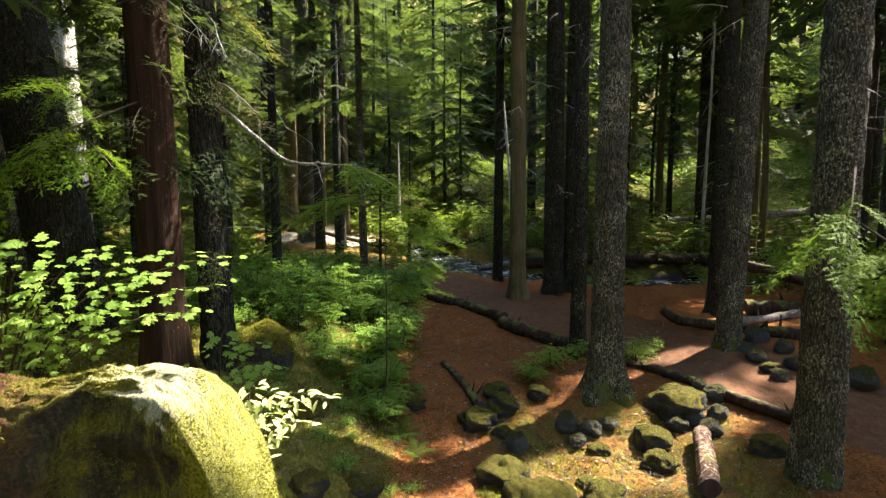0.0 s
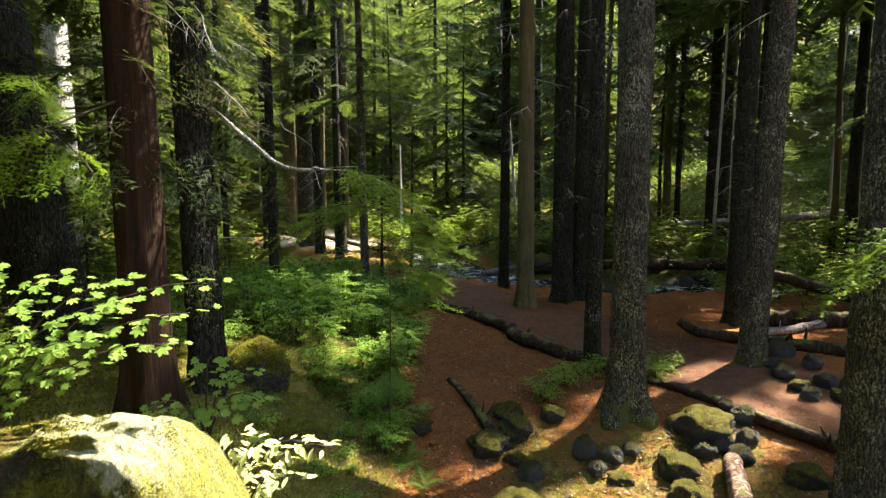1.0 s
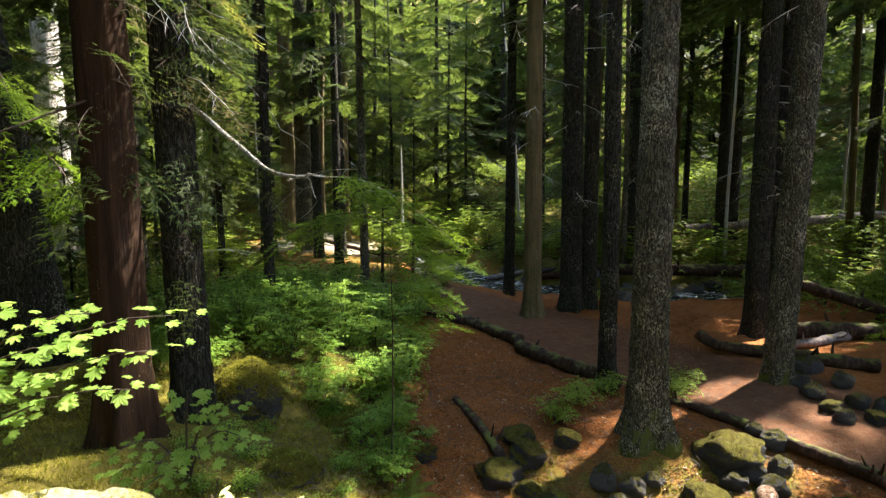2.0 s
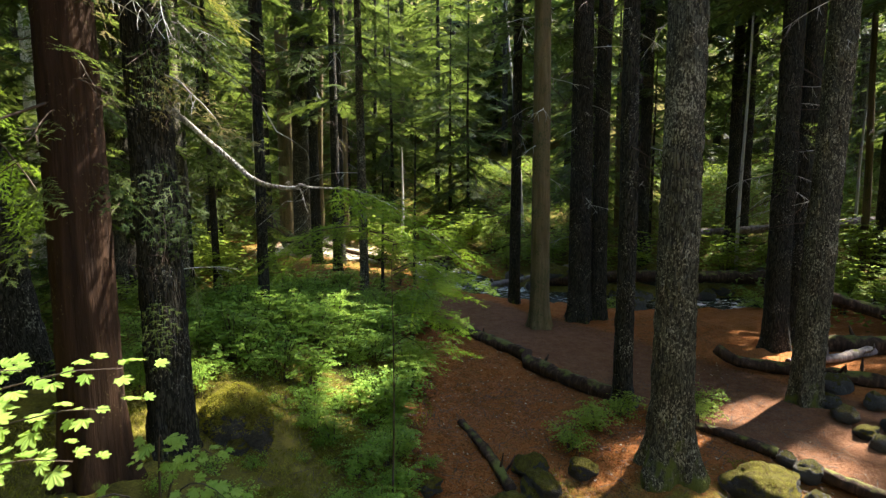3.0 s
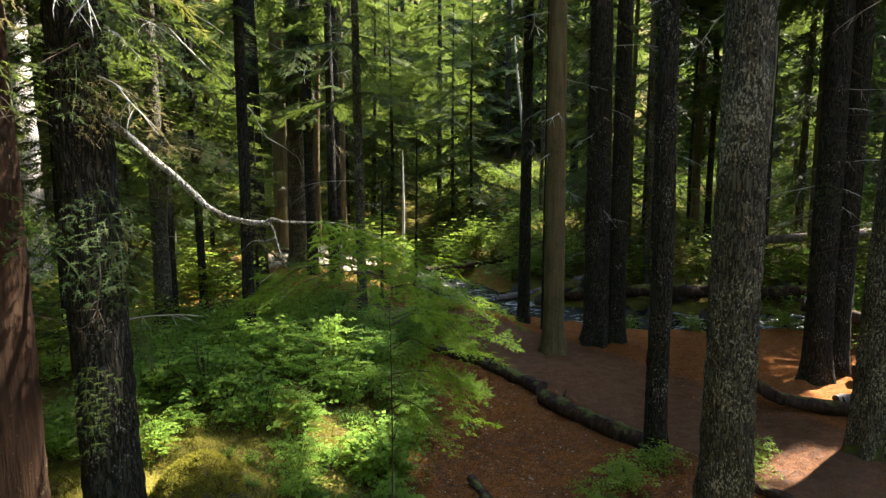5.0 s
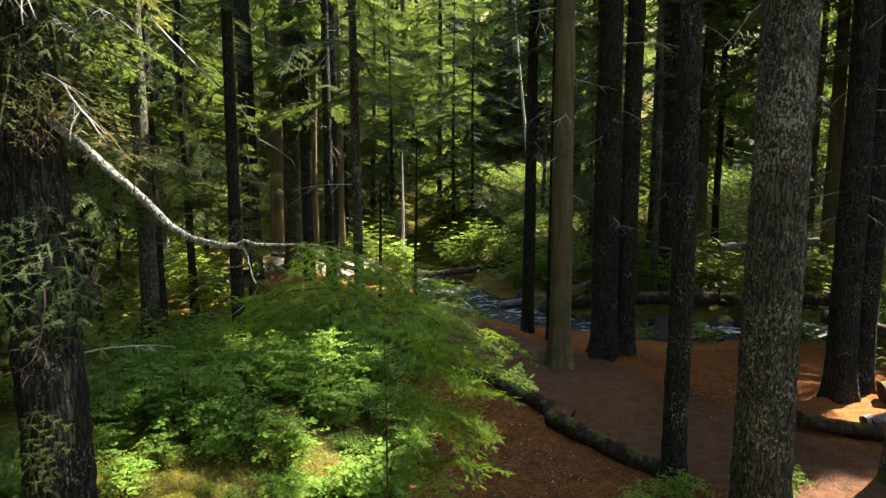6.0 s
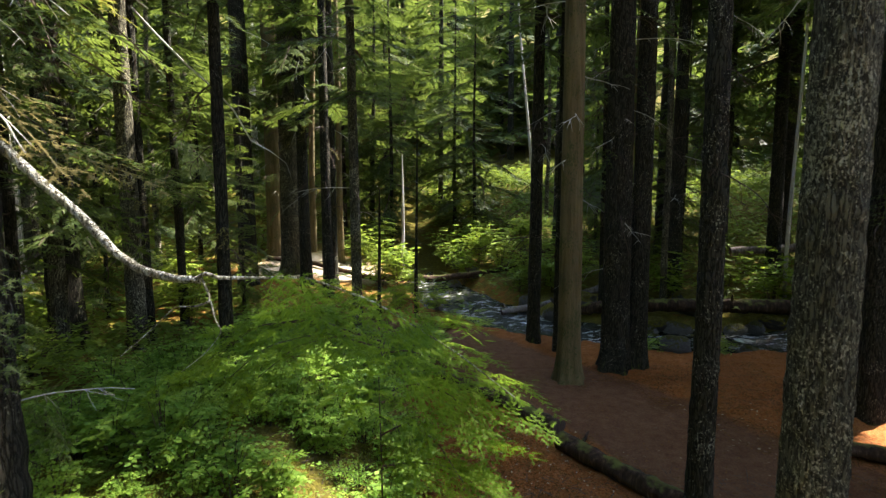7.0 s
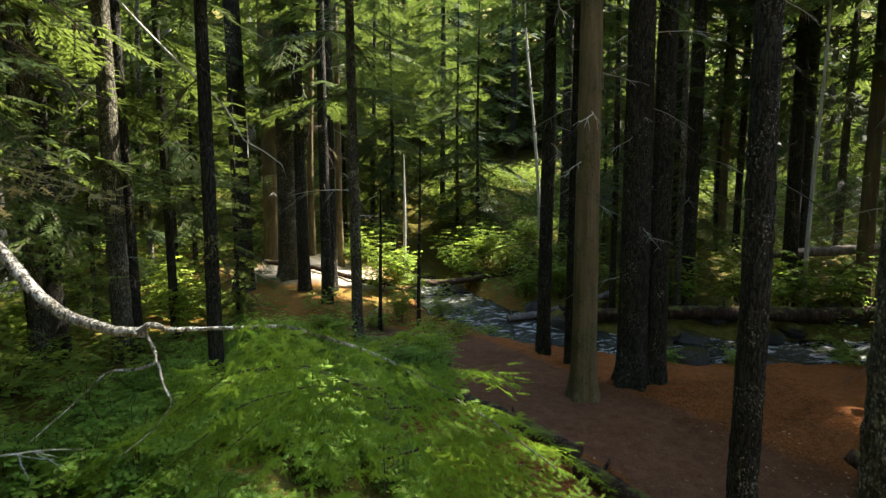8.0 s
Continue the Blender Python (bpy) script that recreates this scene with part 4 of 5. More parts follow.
def far_woods():
    """The wood beyond, one mass of stems and boughs up the slope."""
    rng = random.Random(8)
    pieces = []
    for n in range(190):
        a, d = rng.uniform(0, 2 * math.pi), rng.uniform(46, 84)
        if n < 150:
            a = rng.uniform(-0.95, 0.95)
        x, y = d * math.sin(a), d * math.cos(a)
        z, high = gz(x, y) - 0.3, rng.uniform(18, 27)
        v, f = tube([(x, y, z), (x, y, z + high * 0.5), (x, y, z + high)], [0.3, 0.2, 0.02], 5, close=False)
        pieces.append((v, tri_faces(f), 1))
        for i in range(20):
            u = i / 20
            v, f, _ = COARSE[rng.randrange(4)]
            k = (4.4 * (1 - u) ** 0.6 + 0.5) / 2.2
            keep = np.repeat(np.random.RandomState(n * 31 + i).rand(len(f)) < 0.25, 3)
            w = v[keep] * (k, k, k)
            mid = np.repeat(w.reshape(-1, 3, 3).mean(1), 3, axis=0)
            w = mid + (w - mid) * 2.15
            pieces.append((turned(w, i * 2.4 + n, 0, rng.uniform(0, 0.4)) + (x, y, z + 1.5 + (high - 2) * u), np.arange(len(w)).reshape(-1, 3), 0))
    v, f, s = joined(pieces)
    tagged(new("far_woods", mesh_of("far_woods", v, f, NEEDLE, BARK_DARK, slots=s)), "dense conifer wood far up the slope", "woods", kind="stuff")


far_woods()


# ---- shrubs ----
def bush_mesh(seed, wide, high, leaves, size, mat, flat=0.3):
    """Thin stems with level twigs in tiers, and small oval leaves to either side of each twig."""
    rng = random.Random(seed)
    pieces, lv, lf = [], [], []
    stems, twigs = 12, 8
    per = max(4, leaves // (stems * twigs))
    for s in range(stems):
        a = rng.uniform(0, 6.28)
        d = wide * rng.uniform(0.1, 0.75) / 2
        top = Vector((d * math.cos(a), d * math.sin(a), high * rng.uniform(0.5, 1.0)))
        foot, mid = Vector((0.15 * top.x, 0.15 * top.y, -0.08)), Vector((top.x * 0.55, top.y * 0.55, top.z * 0.65))
        v, f = tube([foot, mid, top], [0.008, 0.006, 0.002], 3, close=False)
        pieces.append((v, tri_faces(f), 1))
        for t in range(twigs):
            u = 0.25 + 0.75 * (t + rng.random()) / twigs
            p = foot.lerp(mid, u * 2) if u < 0.5 else mid.lerp(top, u * 2 - 1)
            b = rng.uniform(0, 6.28)
            ll = wide * rng.uniform(0.16, 0.34)
            w = Vector((math.cos(b), math.sin(b), rng.uniform(-0.12, 0.3))).normalized()
            for i in range(per):
                q = (i + 0.6) / per
                c = p + w * ll * q + Vector((0, 0, -0.18 * ll * q * q))
                sg = 1 if i % 2 else -1
                e = b + sg * rng.uniform(0.5, 1.25)
                dd = Vector((math.cos(e), math.sin(e), rng.uniform(-0.45, 0.15))).normalized()
                n = Vector((rng.gauss(0, flat), rng.gauss(0, flat), 1)).normalized()
                sd = dd.cross(n).normalized()
                l = size * rng.uniform(0.65, 1.3)
                k = len(lv)
                lv += [c, c + dd * l * 0.45 + sd * l * 0.3, c + dd * l, c + dd * l * 0.45 - sd * l * 0.3]
                lf += [(k, k + 1, k + 2), (k, k + 2, k + 3)]
    pieces.append((np.array([(p.x, p.y, max(p.z, 0.02)) for p in lv]), np.array(lf), 0))
    v, f, s = joined(pieces)
    return mesh_of("foliage", v, f, mat, TWIG, slots=s)


BUSH = [bush_mesh(400 + i, 1.15, 0.75, 1050, 0.064, LEAF_BUSH) for i in range(4)]
LITBUSH = [bush_mesh(410 + i, 1.5, 1.3, 1400, 0.09, LEAF_LIT, 0.5) for i in range(3)]
SHRUB = [bush_mesh(430 + i, 1.2, 0.5, 900, 0.06, LEAF_LIT) for i in range(3)]
SEEDLING = [bush_mesh(440 + i, 0.8, 0.3, 220, 0.05, LEAF_BUSH) for i in range(3)]
LOWBUSH = [bush_mesh(420 + i, 0.8, 0.3, 500, 0.035, LEAF_BUSH) for i in range(2)]


def bush(x, y, kinds, n, size, name, label, group):
    b = thing(name, x, y, gz(x, y), label, "shrub", group, (n * 83) % 360, size)
    part("foliage", kinds[n % len(kinds)], b)


rng = random.Random(12)
n = 0
while n < 190:
    x, y = rng.uniform(-4.6, -0.55), rng.uniform(8.0, 16.5)
    if x > -0.62 - 0.02 * (y - 8) and y < 15 or y < 8.3 and x > -0.8 or math.hypot(x + 2.42, y - 7.55) < 0.9:
        continue
    bush(x, y, BUSH if rng.random() < 0.75 else LOWBUSH, n, rng.uniform(0.6, 1.15) * (0.6 if y < 9.3 else 1), "huckleberry_bush", "low green huckleberry bush on the mossy bank", "huckleberry bushes")
    n += 1
n = 0
while n < 44:
    x, y = rng.uniform(-2.6, -0.35), rng.uniform(5.6, 8.9)
    if math.hypot(x + 2.43, y - 7.68) < 0.6 or x > -0.6 and rng.random() < 0.5:
        continue
    bush(x, y, SEEDLING, n, rng.uniform(0.3, 0.62), "huckleberry_seedling", "tiny leafy green plant rooted in moss", "plants in the moss")
    n += 1
for n, (x, y, s) in enumerate([(1.75, 9.25, 0.75), (1.35, 8.75, 0.6), (2.2, 9.7, 0.7), (3.1, 9.5, 0.7), (3.4, 9.9, 0.6), (-0.75, 17.6, 1.0), (-0.2, 17.9, 0.8), (0.5, 19.3, 0.9), (1.0, 18.6, 0.7), (-2.0, 18.4, 0.9), (-5.2, 7.2, 1.0), (-4.6, 6.4, 0.9),
                               (-5.5, 10.5, 1.2), (-6.5, 12.5, 1.2), (-4.9, 12.0, 1.0), (5.2, 15.9, 0.8), (3.9, 16.2, 0.7), (7.3, 15.8, 0.9)]):
    bush(x, y, SHRUB, n, s * 1.1, "small_shrub", "small leafy green shrub growing from needle litter", "small shrubs")
for n, (x, y, s) in enumerate([(-2.4, 22.2, 1.1), (-1.8, 22.4, 1.25), (-1.3, 21.4, 0.8), (-0.2, 27.0, 1.3), (0.9, 25.4, 1.1), (-2.7, 26.2, 1.2), (2.2, 22.8, 1.0), (2.9, 21.6, 0.9), (0.3, 24.6, 0.9), (-3.4, 24.6, 1.0), (1.6, 24.6, 1.2), (2.4, 25.4, 1.2), (1.0, 26.0, 1.1), (3.2, 23.4, 1.0), (7.2, 19.9, 1.2), (8.4, 19.6, 1.3), (9.5, 19.2, 1.3), (10.6, 18.2, 1.3), (5.8, 20.3, 1.1),
                               (4.6, 20.2, 1.0), (11.8, 16.2, 1.4), (10.0, 14.2, 1.2), (9.0, 15.2, 1.1), (8.9, 13.2, 1.0), (-6.8, 18.4, 1.2), (-7.6, 19.8, 1.2), (-5.9, 16.6, 1.0), (-8.6, 16.0, 1.2), (7.8, 10.0, 1.0), (8.8, 9.4, 1.1), (7.4, 8.4, 0.9), (12.6, 19.5, 1.5), (-6.9, 20.6, 0.9), (0.1, 25.9, 1.0), (0.7, 27.2, 1.2), (3.4, 21.2, 0.8), (3.9, 22.0, 0.9), (2.8, 22.3, 0.8), (1.9, 21.9, 0.6), (-0.6, 19.6, 0.6), (-1.6, 19.4, 0.7), (9.9, 16.9, 1.0), (11.2, 17.3, 1.2), (13.2, 17.9, 1.5), (7.9, 14.4, 0.8)]):
    bush(x, y, LITBUSH, n, s, "streamside_shrub", "bushy yellow-green shrub by the stream", "streamside shrubs")
for n, (x, y, s) in enumerate([(-0.85, 7.15, 0.62), (-1.15, 7.7, 0.66), (-0.7, 7.75, 0.6), (-1.5, 8.2, 0.6)]):
    bush(x, y, BUSH, n + 1, s, "huckleberry_bush", "low green huckleberry bush on the mossy bank", "huckleberry bushes")


def undergrowth():
    """Low leafy growth over the floor of the wood, one mass."""
    rs = np.random.RandomState(14)
    pieces = []
    clumps = 0
    while clumps < 950:
        x, y = rs.uniform(-26, 26), rs.uniform(9, 46)
        if abs(x) > y * 0.85 + 3 or y < 18.5 and -4.8 < x < 7.2 or float(line_distance(x, y, STREAM)[0]) < 1.5 or math.hypot((x + 4.4) / 1.5, y - 22.3) < 3.0:
            continue
        clumps += 1
        n, w, h = 130, rs.uniform(0.6, 1.5), rs.uniform(0.35, 1.3)
        r, a = w * rs.rand(n) ** 0.5, rs.rand(n) * 6.28
        c = np.stack([x + r * np.cos(a), y + r * np.sin(a), rs.rand(n) ** 0.6 * h * (1 - 0.55 * (r / w) ** 2)], -1)
        c[:, 2] += land(c[:, 0], c[:, 1])
        e = rs.rand(n) * 6.28
        d = np.stack([np.cos(e), np.sin(e), rs.uniform(-0.5, 0.4, n)], -1) * (rs.uniform(0.09, 0.2, n) * (0.6 + y / 50))[:, None]
        s = np.stack([-np.sin(e), np.cos(e), rs.uniform(-0.5, 0.5, n)], -1) * (rs.uniform(0.03, 0.07, n) * (0.6 + y / 50))[:, None]
        pieces.append((np.stack([c - s, c + s, c + d], 1).reshape(-1, 3), np.arange(3 * n).reshape(-1, 3), 0))
    v, f, s = joined(pieces)
    tagged(new("undergrowth", mesh_of("undergrowth", v, f, LEAF_LOW)), "low leafy green undergrowth across the wood's floor", "undergrowth", kind="stuff")


undergrowth()


# ---- stones and the boulder ----
def stone_mesh(seed, sub, mat, rough=0.25, flat=0.75, square=0.0):
    bm = bmesh.new()
    bmesh.ops.create_icosphere(bm, subdivisions=sub, radius=1.0)
    for v in bm.verts:
        p = v.co.copy()
        k = 1 + rough * sn(p * 1.1, seed) + rough * 0.55 * sn(p * 2.6, seed + 3) + rough * 0.22 * sn(p * 7, seed + 5) + rough * 0.1 * sn(p * 17, seed + 8)
        m = max(abs(p.x), abs(p.y), abs(p.z))
        k *= 1 + square * (1 / m - 1)
        v.co = Vector((p.x * k, p.y * k, p.z * k * flat))
    me = bpy.data.meshes.new("stone")
    bm.to_mesh(me)
    bm.free()
    me.materials.append(mat)
    for p in me.polygons:
        p.use_smooth = True
    return me


PEBBLE = [stone_mesh(505 + i, 3, STONE, 0.28, 0.78, 0.1) for i in range(3)]
ROUND = [stone_mesh(500 + i, 4, STONE, 0.3, 0.8, 0.05) for i in range(5)]
MOSSY = [stone_mesh(510 + i, 4, STONE_MOSSY, 0.34, 0.72, 0.1) for i in range(4)]


def rock(x, y, wide, n, mossy=False, sink=0.45, tall=1.0):
    me = (MOSSY if mossy else ROUND)[n % (4 if mossy else 5)]
    r = wide / 2
    ob = new("rock", me)
    ob.matrix_basis = pose(x, y, gz(x, y) + r * 0.75 * tall * (1 - sink) * 0.9, 0, 0, n * 67) @ Matrix.Diagonal((r, r * (0.85 + 0.1 * (n % 3)), r * tall, 1))
    tagged(ob, "moss-covered rounded rock beside the trail" if mossy else "dark rounded stone lying among needle litter", "rock", "rocks by the trail")


ROCKS_FORE = [(3.26, 7.90, 0.83, 1), (2.67, 7.23, 0.54, 1), (2.63, 6.77, 0.42, 1), (3.12, 7.54, 0.32, 0), (3.37, 7.67, 0.34, 0), (3.48, 7.39, 0.34, 0), (3.74, 7.70, 0.32, 0), (3.91, 8.14, 0.35, 0), (3.80, 8.43, 0.25, 0), (1.65, 7.60, 0.39, 0), (1.94, 7.47, 0.32, 0), (2.21, 7.55, 0.23, 0), (1.72, 7.25, 0.27, 0), (1.96, 7.07, 0.31, 1)]
ROCKS_PATH = [(0.77, 8.40, 0.45, 1), (0.84, 8.03, 0.57, 1), (0.46, 7.72, 0.54, 1), (1.37, 8.33, 0.36, 1), (0.79, 7.48, 0.34, 1), (0.92, 7.22, 0.33, 0), (0.68, 6.40, 0.63, 1), (0.95, 5.76, 0.85, 1), (1.73, 5.97, 0.52, 1), (1.60, 6.32, 0.24, 1), (3.96, 6.85, 0.47, 1)]
ROCKS_TRAIL = [(5.13, 9.72, 0.33, 0), (5.10, 9.32, 0.36, 0), (5.12, 8.95, 0.35, 1), (5.61, 10.30, 0.46, 0), (5.14, 8.70, 0.29, 0), (5.76, 9.66, 0.38, 0), (6.26, 8.51, 0.55, 0), (5.58, 9.09, 0.34, 0), (5.57, 8.70, 0.35, 1), (5.91, 8.90, 0.41, 0), (3.57, 8.07, 0.34, 0), (-1.22, 4.95, 0.39, 1), (-0.82, 5.48, 0.40, 1), (-0.42, 8.06, 0.32, 1), (-2.30, 7.34, 0.29, 1)]
for n, (x, y, w, m) in enumerate(ROCKS_FORE + ROCKS_PATH + ROCKS_TRAIL):
    rock(x, y, w * 0.9, n, m == 1, 0.35 if not m else 0.62)


def tufts(n, seed, where, size=0.03, wide=0.008, spread=0.6):
    """Short blades standing on given places and normals: moss and stubble."""
    rng = random.Random(seed)
    v = []
    for _ in range(n):
        p, nrm = where(rng)
        if p is None:
            continue
        d = (nrm + Vector((rng.gauss(0, spread), rng.gauss(0, spread), rng.gauss(0, spread * 0.5)))).normalized()
        s = d.orthogonal().normalized()
        s.rotate(Matrix.Rotation(rng.uniform(0, 6.28), 3, d))
        l = size * rng.uniform(0.5, 1.4)
        w = wide * rng.uniform(0.6, 1.4) / 2
        v += [p - s * w, p + s * w, p + d * l]
    v = np.array([tuple(p) for p in v])
    return v, np.arange(len(v)).reshape(-1, 3)


def on_mesh(me, upward=0.2, patchy=0.0, seed=0.0):
    """A picker of places on a mesh, by face area, where it faces up enough."""
    polys = [p for p in me.polygons if p.normal.z > upward]
    area = np.cumsum([p.area for p in polys])

    def pick(rng):
        p = polys[min(len(polys) - 1, int(np.searchsorted(area, rng.random() * area[-1])))]
        c = [me.vertices[i].co for i in p.vertices]
        a, b = rng.random(), rng.random()
        if a + b > 1:
            a, b = 1 - a, 1 - b
        q = c[0] + (c[1] - c[0]) * a + (c[2] - c[0]) * b
        if patchy and sn(q * 2.2, seed) < patchy - 0.5:
            return None, None
        return q, p.normal.copy()

    return pick


def build_boulder():
    b = thing("boulder", -2.22, 3.42, -0.03, "large boulder with sunlit yellow-green moss over its top", "boulder")
    bm = bmesh.new()
    bmesh.ops.create_icosphere(bm, subdivisions=6, radius=1.0)
    for v in bm.verts:
        p = v.co.copy()
        k = (abs(p.x) ** 7 + abs(p.y) ** 7 + abs(p.z) ** 7) ** (-1 / 7)
        k *= 1 + 0.06 * sn(p * 1.4, 3) + 0.045 * sn(p * 2.9, 7) + 0.04 * sn(p * 6.5, 2) + 0.035 * sn(p * 12, 5) + 0.026 * sn(p * 27, 1)
        x, y, z = p.x * k * 1.16, p.y * k * (0.46 - 0.26 * smooth(0.1, 1.0, p.z * k) * smooth(0.9, 0.15, p.x * k)), p.z * k * 1.02
        # the crest stands at the right-hand end, the long back falls away beyond it
        z -= (0.07 * smooth(0.25, -0.15, x) + 0.62 * smooth(0.62, 1.25, x)) * (z > 0)
        y -= 0.12 * smooth(0.9, -0.6, z)
        # a steep, nearly flat face below the crest
        face = -0.17 - 0.13 * smooth(1.0, -0.9, z) + 0.09 * sn((x * 2.2, 0, z * 2.2), 6) + 0.045 * sn((x * 6, 0, z * 6), 4) + 0.02 * sn((x * 15, 0, z * 15), 8) - 0.24 * smooth(0.15, 1.0, x) - 0.12 * smooth(-0.1, -0.7, x)
        y = max(y, face)
        v.co = Vector((x, y, z + 0.93))
    me = bpy.data.meshes.new("rock_body")
    bm.to_mesh(me)
    bm.free()
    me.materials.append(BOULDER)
    for p in me.polygons:
        p.use_smooth = True
    part("rock_body", me, b)
    v, f = tufts(42000, 61, on_mesh(me, -0.15, 0.42, 3), 0.028, 0.007, 0.8)
    part("moss", mesh_of("moss", v, f, MOSS_TUFT), b, "yellow-green moss")


build_boulder()


def moss_lump(name, x, y, w, h, seed, label, n):
    """A stone under a thick cap of moss."""
    b = thing(name, x, y, gz(x, y) - 0.08, label, "boulder" if h > 0.3 else "moss")
    me = stone_mesh(seed, 5, STONE_MOSSY, 0.22, 0.85, 0.0)
    for v in me.vertices:
        v.co = Vector((v.co.x * w, v.co.y * w, v.co.z * h + (0.45 if h > 0.3 else 0.1) * h))
    part("rock_body", me, b)
    v, f = tufts(n, seed + 40, on_mesh(me, 0.05), 0.03, 0.008, 0.6)
    part("moss", mesh_of("moss", v, f, MOSS_TUFT), b, "green-brown moss cap")


moss_lump("mossy_boulder", -2.40, 7.68, 0.36, 0.45, 530, "round boulder capped with thick green-brown moss", 8000)
moss_lump("moss_mound", -1.45, 8.15, 0.42, 0.22, 531, "low mound of yellow-green moss on the bank", 6000)
moss_lump("moss_mound", -0.95, 7.55, 0.3, 0.16, 532, "low mound of yellow-green moss on the bank", 4000)
moss_lump("moss_mound", -1.75, 6.6, 0.38, 0.2, 533, "low mound of yellow-green moss on the bank", 5000)
moss_lump("moss_mound", 0.75, 6.2, 0.42, 0.17, 534, "low mound of yellow-green moss between the stones", 5000)

rng = random.Random(66)
for n in range(46):
    i = rng.randrange(2, 7)
    (ax, ay), (bx, by) = STREAM[i], STREAM[i + 1]
    t, off = rng.random(), rng.choice((-1, 1)) * rng.uniform(0.2, 1.5)
    l = math.hypot(bx - ax, by - ay)
    x, y = ax + (bx - ax) * t - (by - ay) / l * off, ay + (by - ay) * t + (bx - ax) / l * off
    ob = new("stream_stone", PEBBLE[n % 3])
    r = rng.uniform(0.12, 0.34)
    ob.matrix_basis = pose(x, y, gz(x, y) + r * 0.5, 0, 0, n * 71) @ Matrix.Diagonal((r, r * 0.85, r, 1))
    tagged(ob, "dark wet stone in the bed of the stream", "rock", "stones in the stream")


for n, (x, y, w, t) in enumerate([(3.2, 19.9, 1.1, 0.8), (6.3, 19.4, 1.3, 0.8), (9.4, 19.2, 1.2, 0.8), (4.9, 18.6, 0.7, 0.8), (7.8, 18.5, 0.6, 0.8), (3.9, 16.9, 0.35, 0.9), (5.6, 16.6, 0.3, 0.9), (6.4, 16.5, 0.42, 0.9), (7.5, 16.4, 0.34, 0.9), (2.9, 17.4, 0.3, 0.9)]):
    rock(x, y, w, n, True, 0.55, t)

# ---- logs ----
def log(name, points, r0, r1, mat, label, seed, cut=False, stubs=0, category="log"):
    """A fallen stem along a line of points (relative to the ground under it), with broken stubs."""
    rng = random.Random(seed)
    pts = [Vector(p) for p in points]
    dense = []
    for a, b in zip(pts, pts[1:]):
        n = max(3, int((b - a).length / 0.07))
        dense += [a.lerp(b, i / n) for i in range(n)]
    dense.append(pts[-1])
    for _ in range(3):
        dense = [dense[0]] + [(dense[i - 1] + dense[i] * 2 + dense[i + 1]) / 4 for i in range(1, len(dense) - 1)] + [dense[-1]]
    o = dense[0].copy()
    ob = thing(name, o.x, o.y, o.z, label, category, "fallen logs")
    n = len(dense)
    rad = [(r0 + (r1 - r0) * i / (n - 1)) for i in range(n)]
    v, f = tube([p - o for p in dense], rad, 18, 0.26, seed, close=False)
    part("log_body", mesh_of("log_body", v, tri_faces(f), mat, smooth=True), ob)
    for i, k in ((0, 1), (n - 1, -1)):
        ring = v[i * 18:(i + 1) * 18]
        c = ring.mean(0) + np.array((dense[i] - dense[i + k]).normalized()) * 0.012
        tri = [(j, (j + 1) % 18, 18) for j in range(18)]
        part("cut_end", mesh_of("cut_end", np.concatenate([ring, [c]]), tri, LOG_END), ob, "dark weathered end grain")
    for _ in range(stubs):
        i = rng.randrange(2, n - 2)
        d = Vector((rng.uniform(-1, 1), rng.uniform(-1, 1), rng.uniform(0.2, 1))).normalized()
        q = dense[i] - o
        l = rng.uniform(0.06, 0.2)
        sv, sf = tube([q, q + d * (rad[i] + l * 0.5), q + d * (rad[i] + l) + Vector((0, 0, 0.05))], [rad[i] * 0.3, rad[i] * 0.2, rad[i] * 0.08], 6, 0.2, seed)
        part("broken_stub", mesh_of("broken_stub", sv, tri_faces(sf), mat, smooth=True), ob)


def lie(x, y, up):
    return (x, y, gz(x, y) + up)


log("edging_log", [lie(-0.5, 14.2, 0.07), lie(0.35, 13.2, 0.08), lie(1.24, 12.05, 0.09)], 0.10, 0.125, LOG, "long dark brown log edging the trail", 71, stubs=1)
log("edging_log", [lie(1.2, 11.75, 0.09), lie(1.75, 11.0, 0.09), lie(2.5, 9.95, 0.08)], 0.125, 0.12, LOG, "mossy dark log edging the trail", 72, stubs=1)
log("edging_log", [lie(2.95, 9.35, 0.05), lie(3.3, 9.0, 0.07), lie(3.75, 8.5, 0.06)], 0.05, 0.075, LOG, "twisted brown log between the rocks and the trail", 73, stubs=2)
log("edging_log", [lie(4.0, 8.05, 0.1), lie(4.35, 7.7, 0.08), lie(4.8, 7.15, 0.07)], 0.075, 0.095, LOG, "broken dark log beside the round stones", 84, stubs=3)
log("cut_log", [lie(3.30, 7.22, 0.13), lie(2.86, 5.98, 0.16)], 0.105, 0.115, LOG_CUT, "short sawn log with peeling pale bark", 74)
log("fallen_stick", [lie(-0.02, 9.45, 0.05), lie(0.25, 8.75, 0.05), lie(0.5, 8.05, 0.06)], 0.05, 0.07, LOG, "short dark rotten branch on the litter", 75, stubs=2)
log("fallen_log", [lie(4.36, 11.5, 0.34), lie(4.58, 11.32, 0.14), lie(5.4, 10.95, 0.1), lie(6.8, 10.35, 0.08)], 0.09, 0.12, LOG, "broken brown log with an upturned end", 76, stubs=5)
log("fallen_log", [lie(5.6, 11.5, 0.07), lie(6.6, 11.7, 0.08), lie(7.8, 12.2, 0.08)], 0.07, 0.09, LOG_GREY, "pale weathered log lying in a patch of sun", 77, stubs=3)
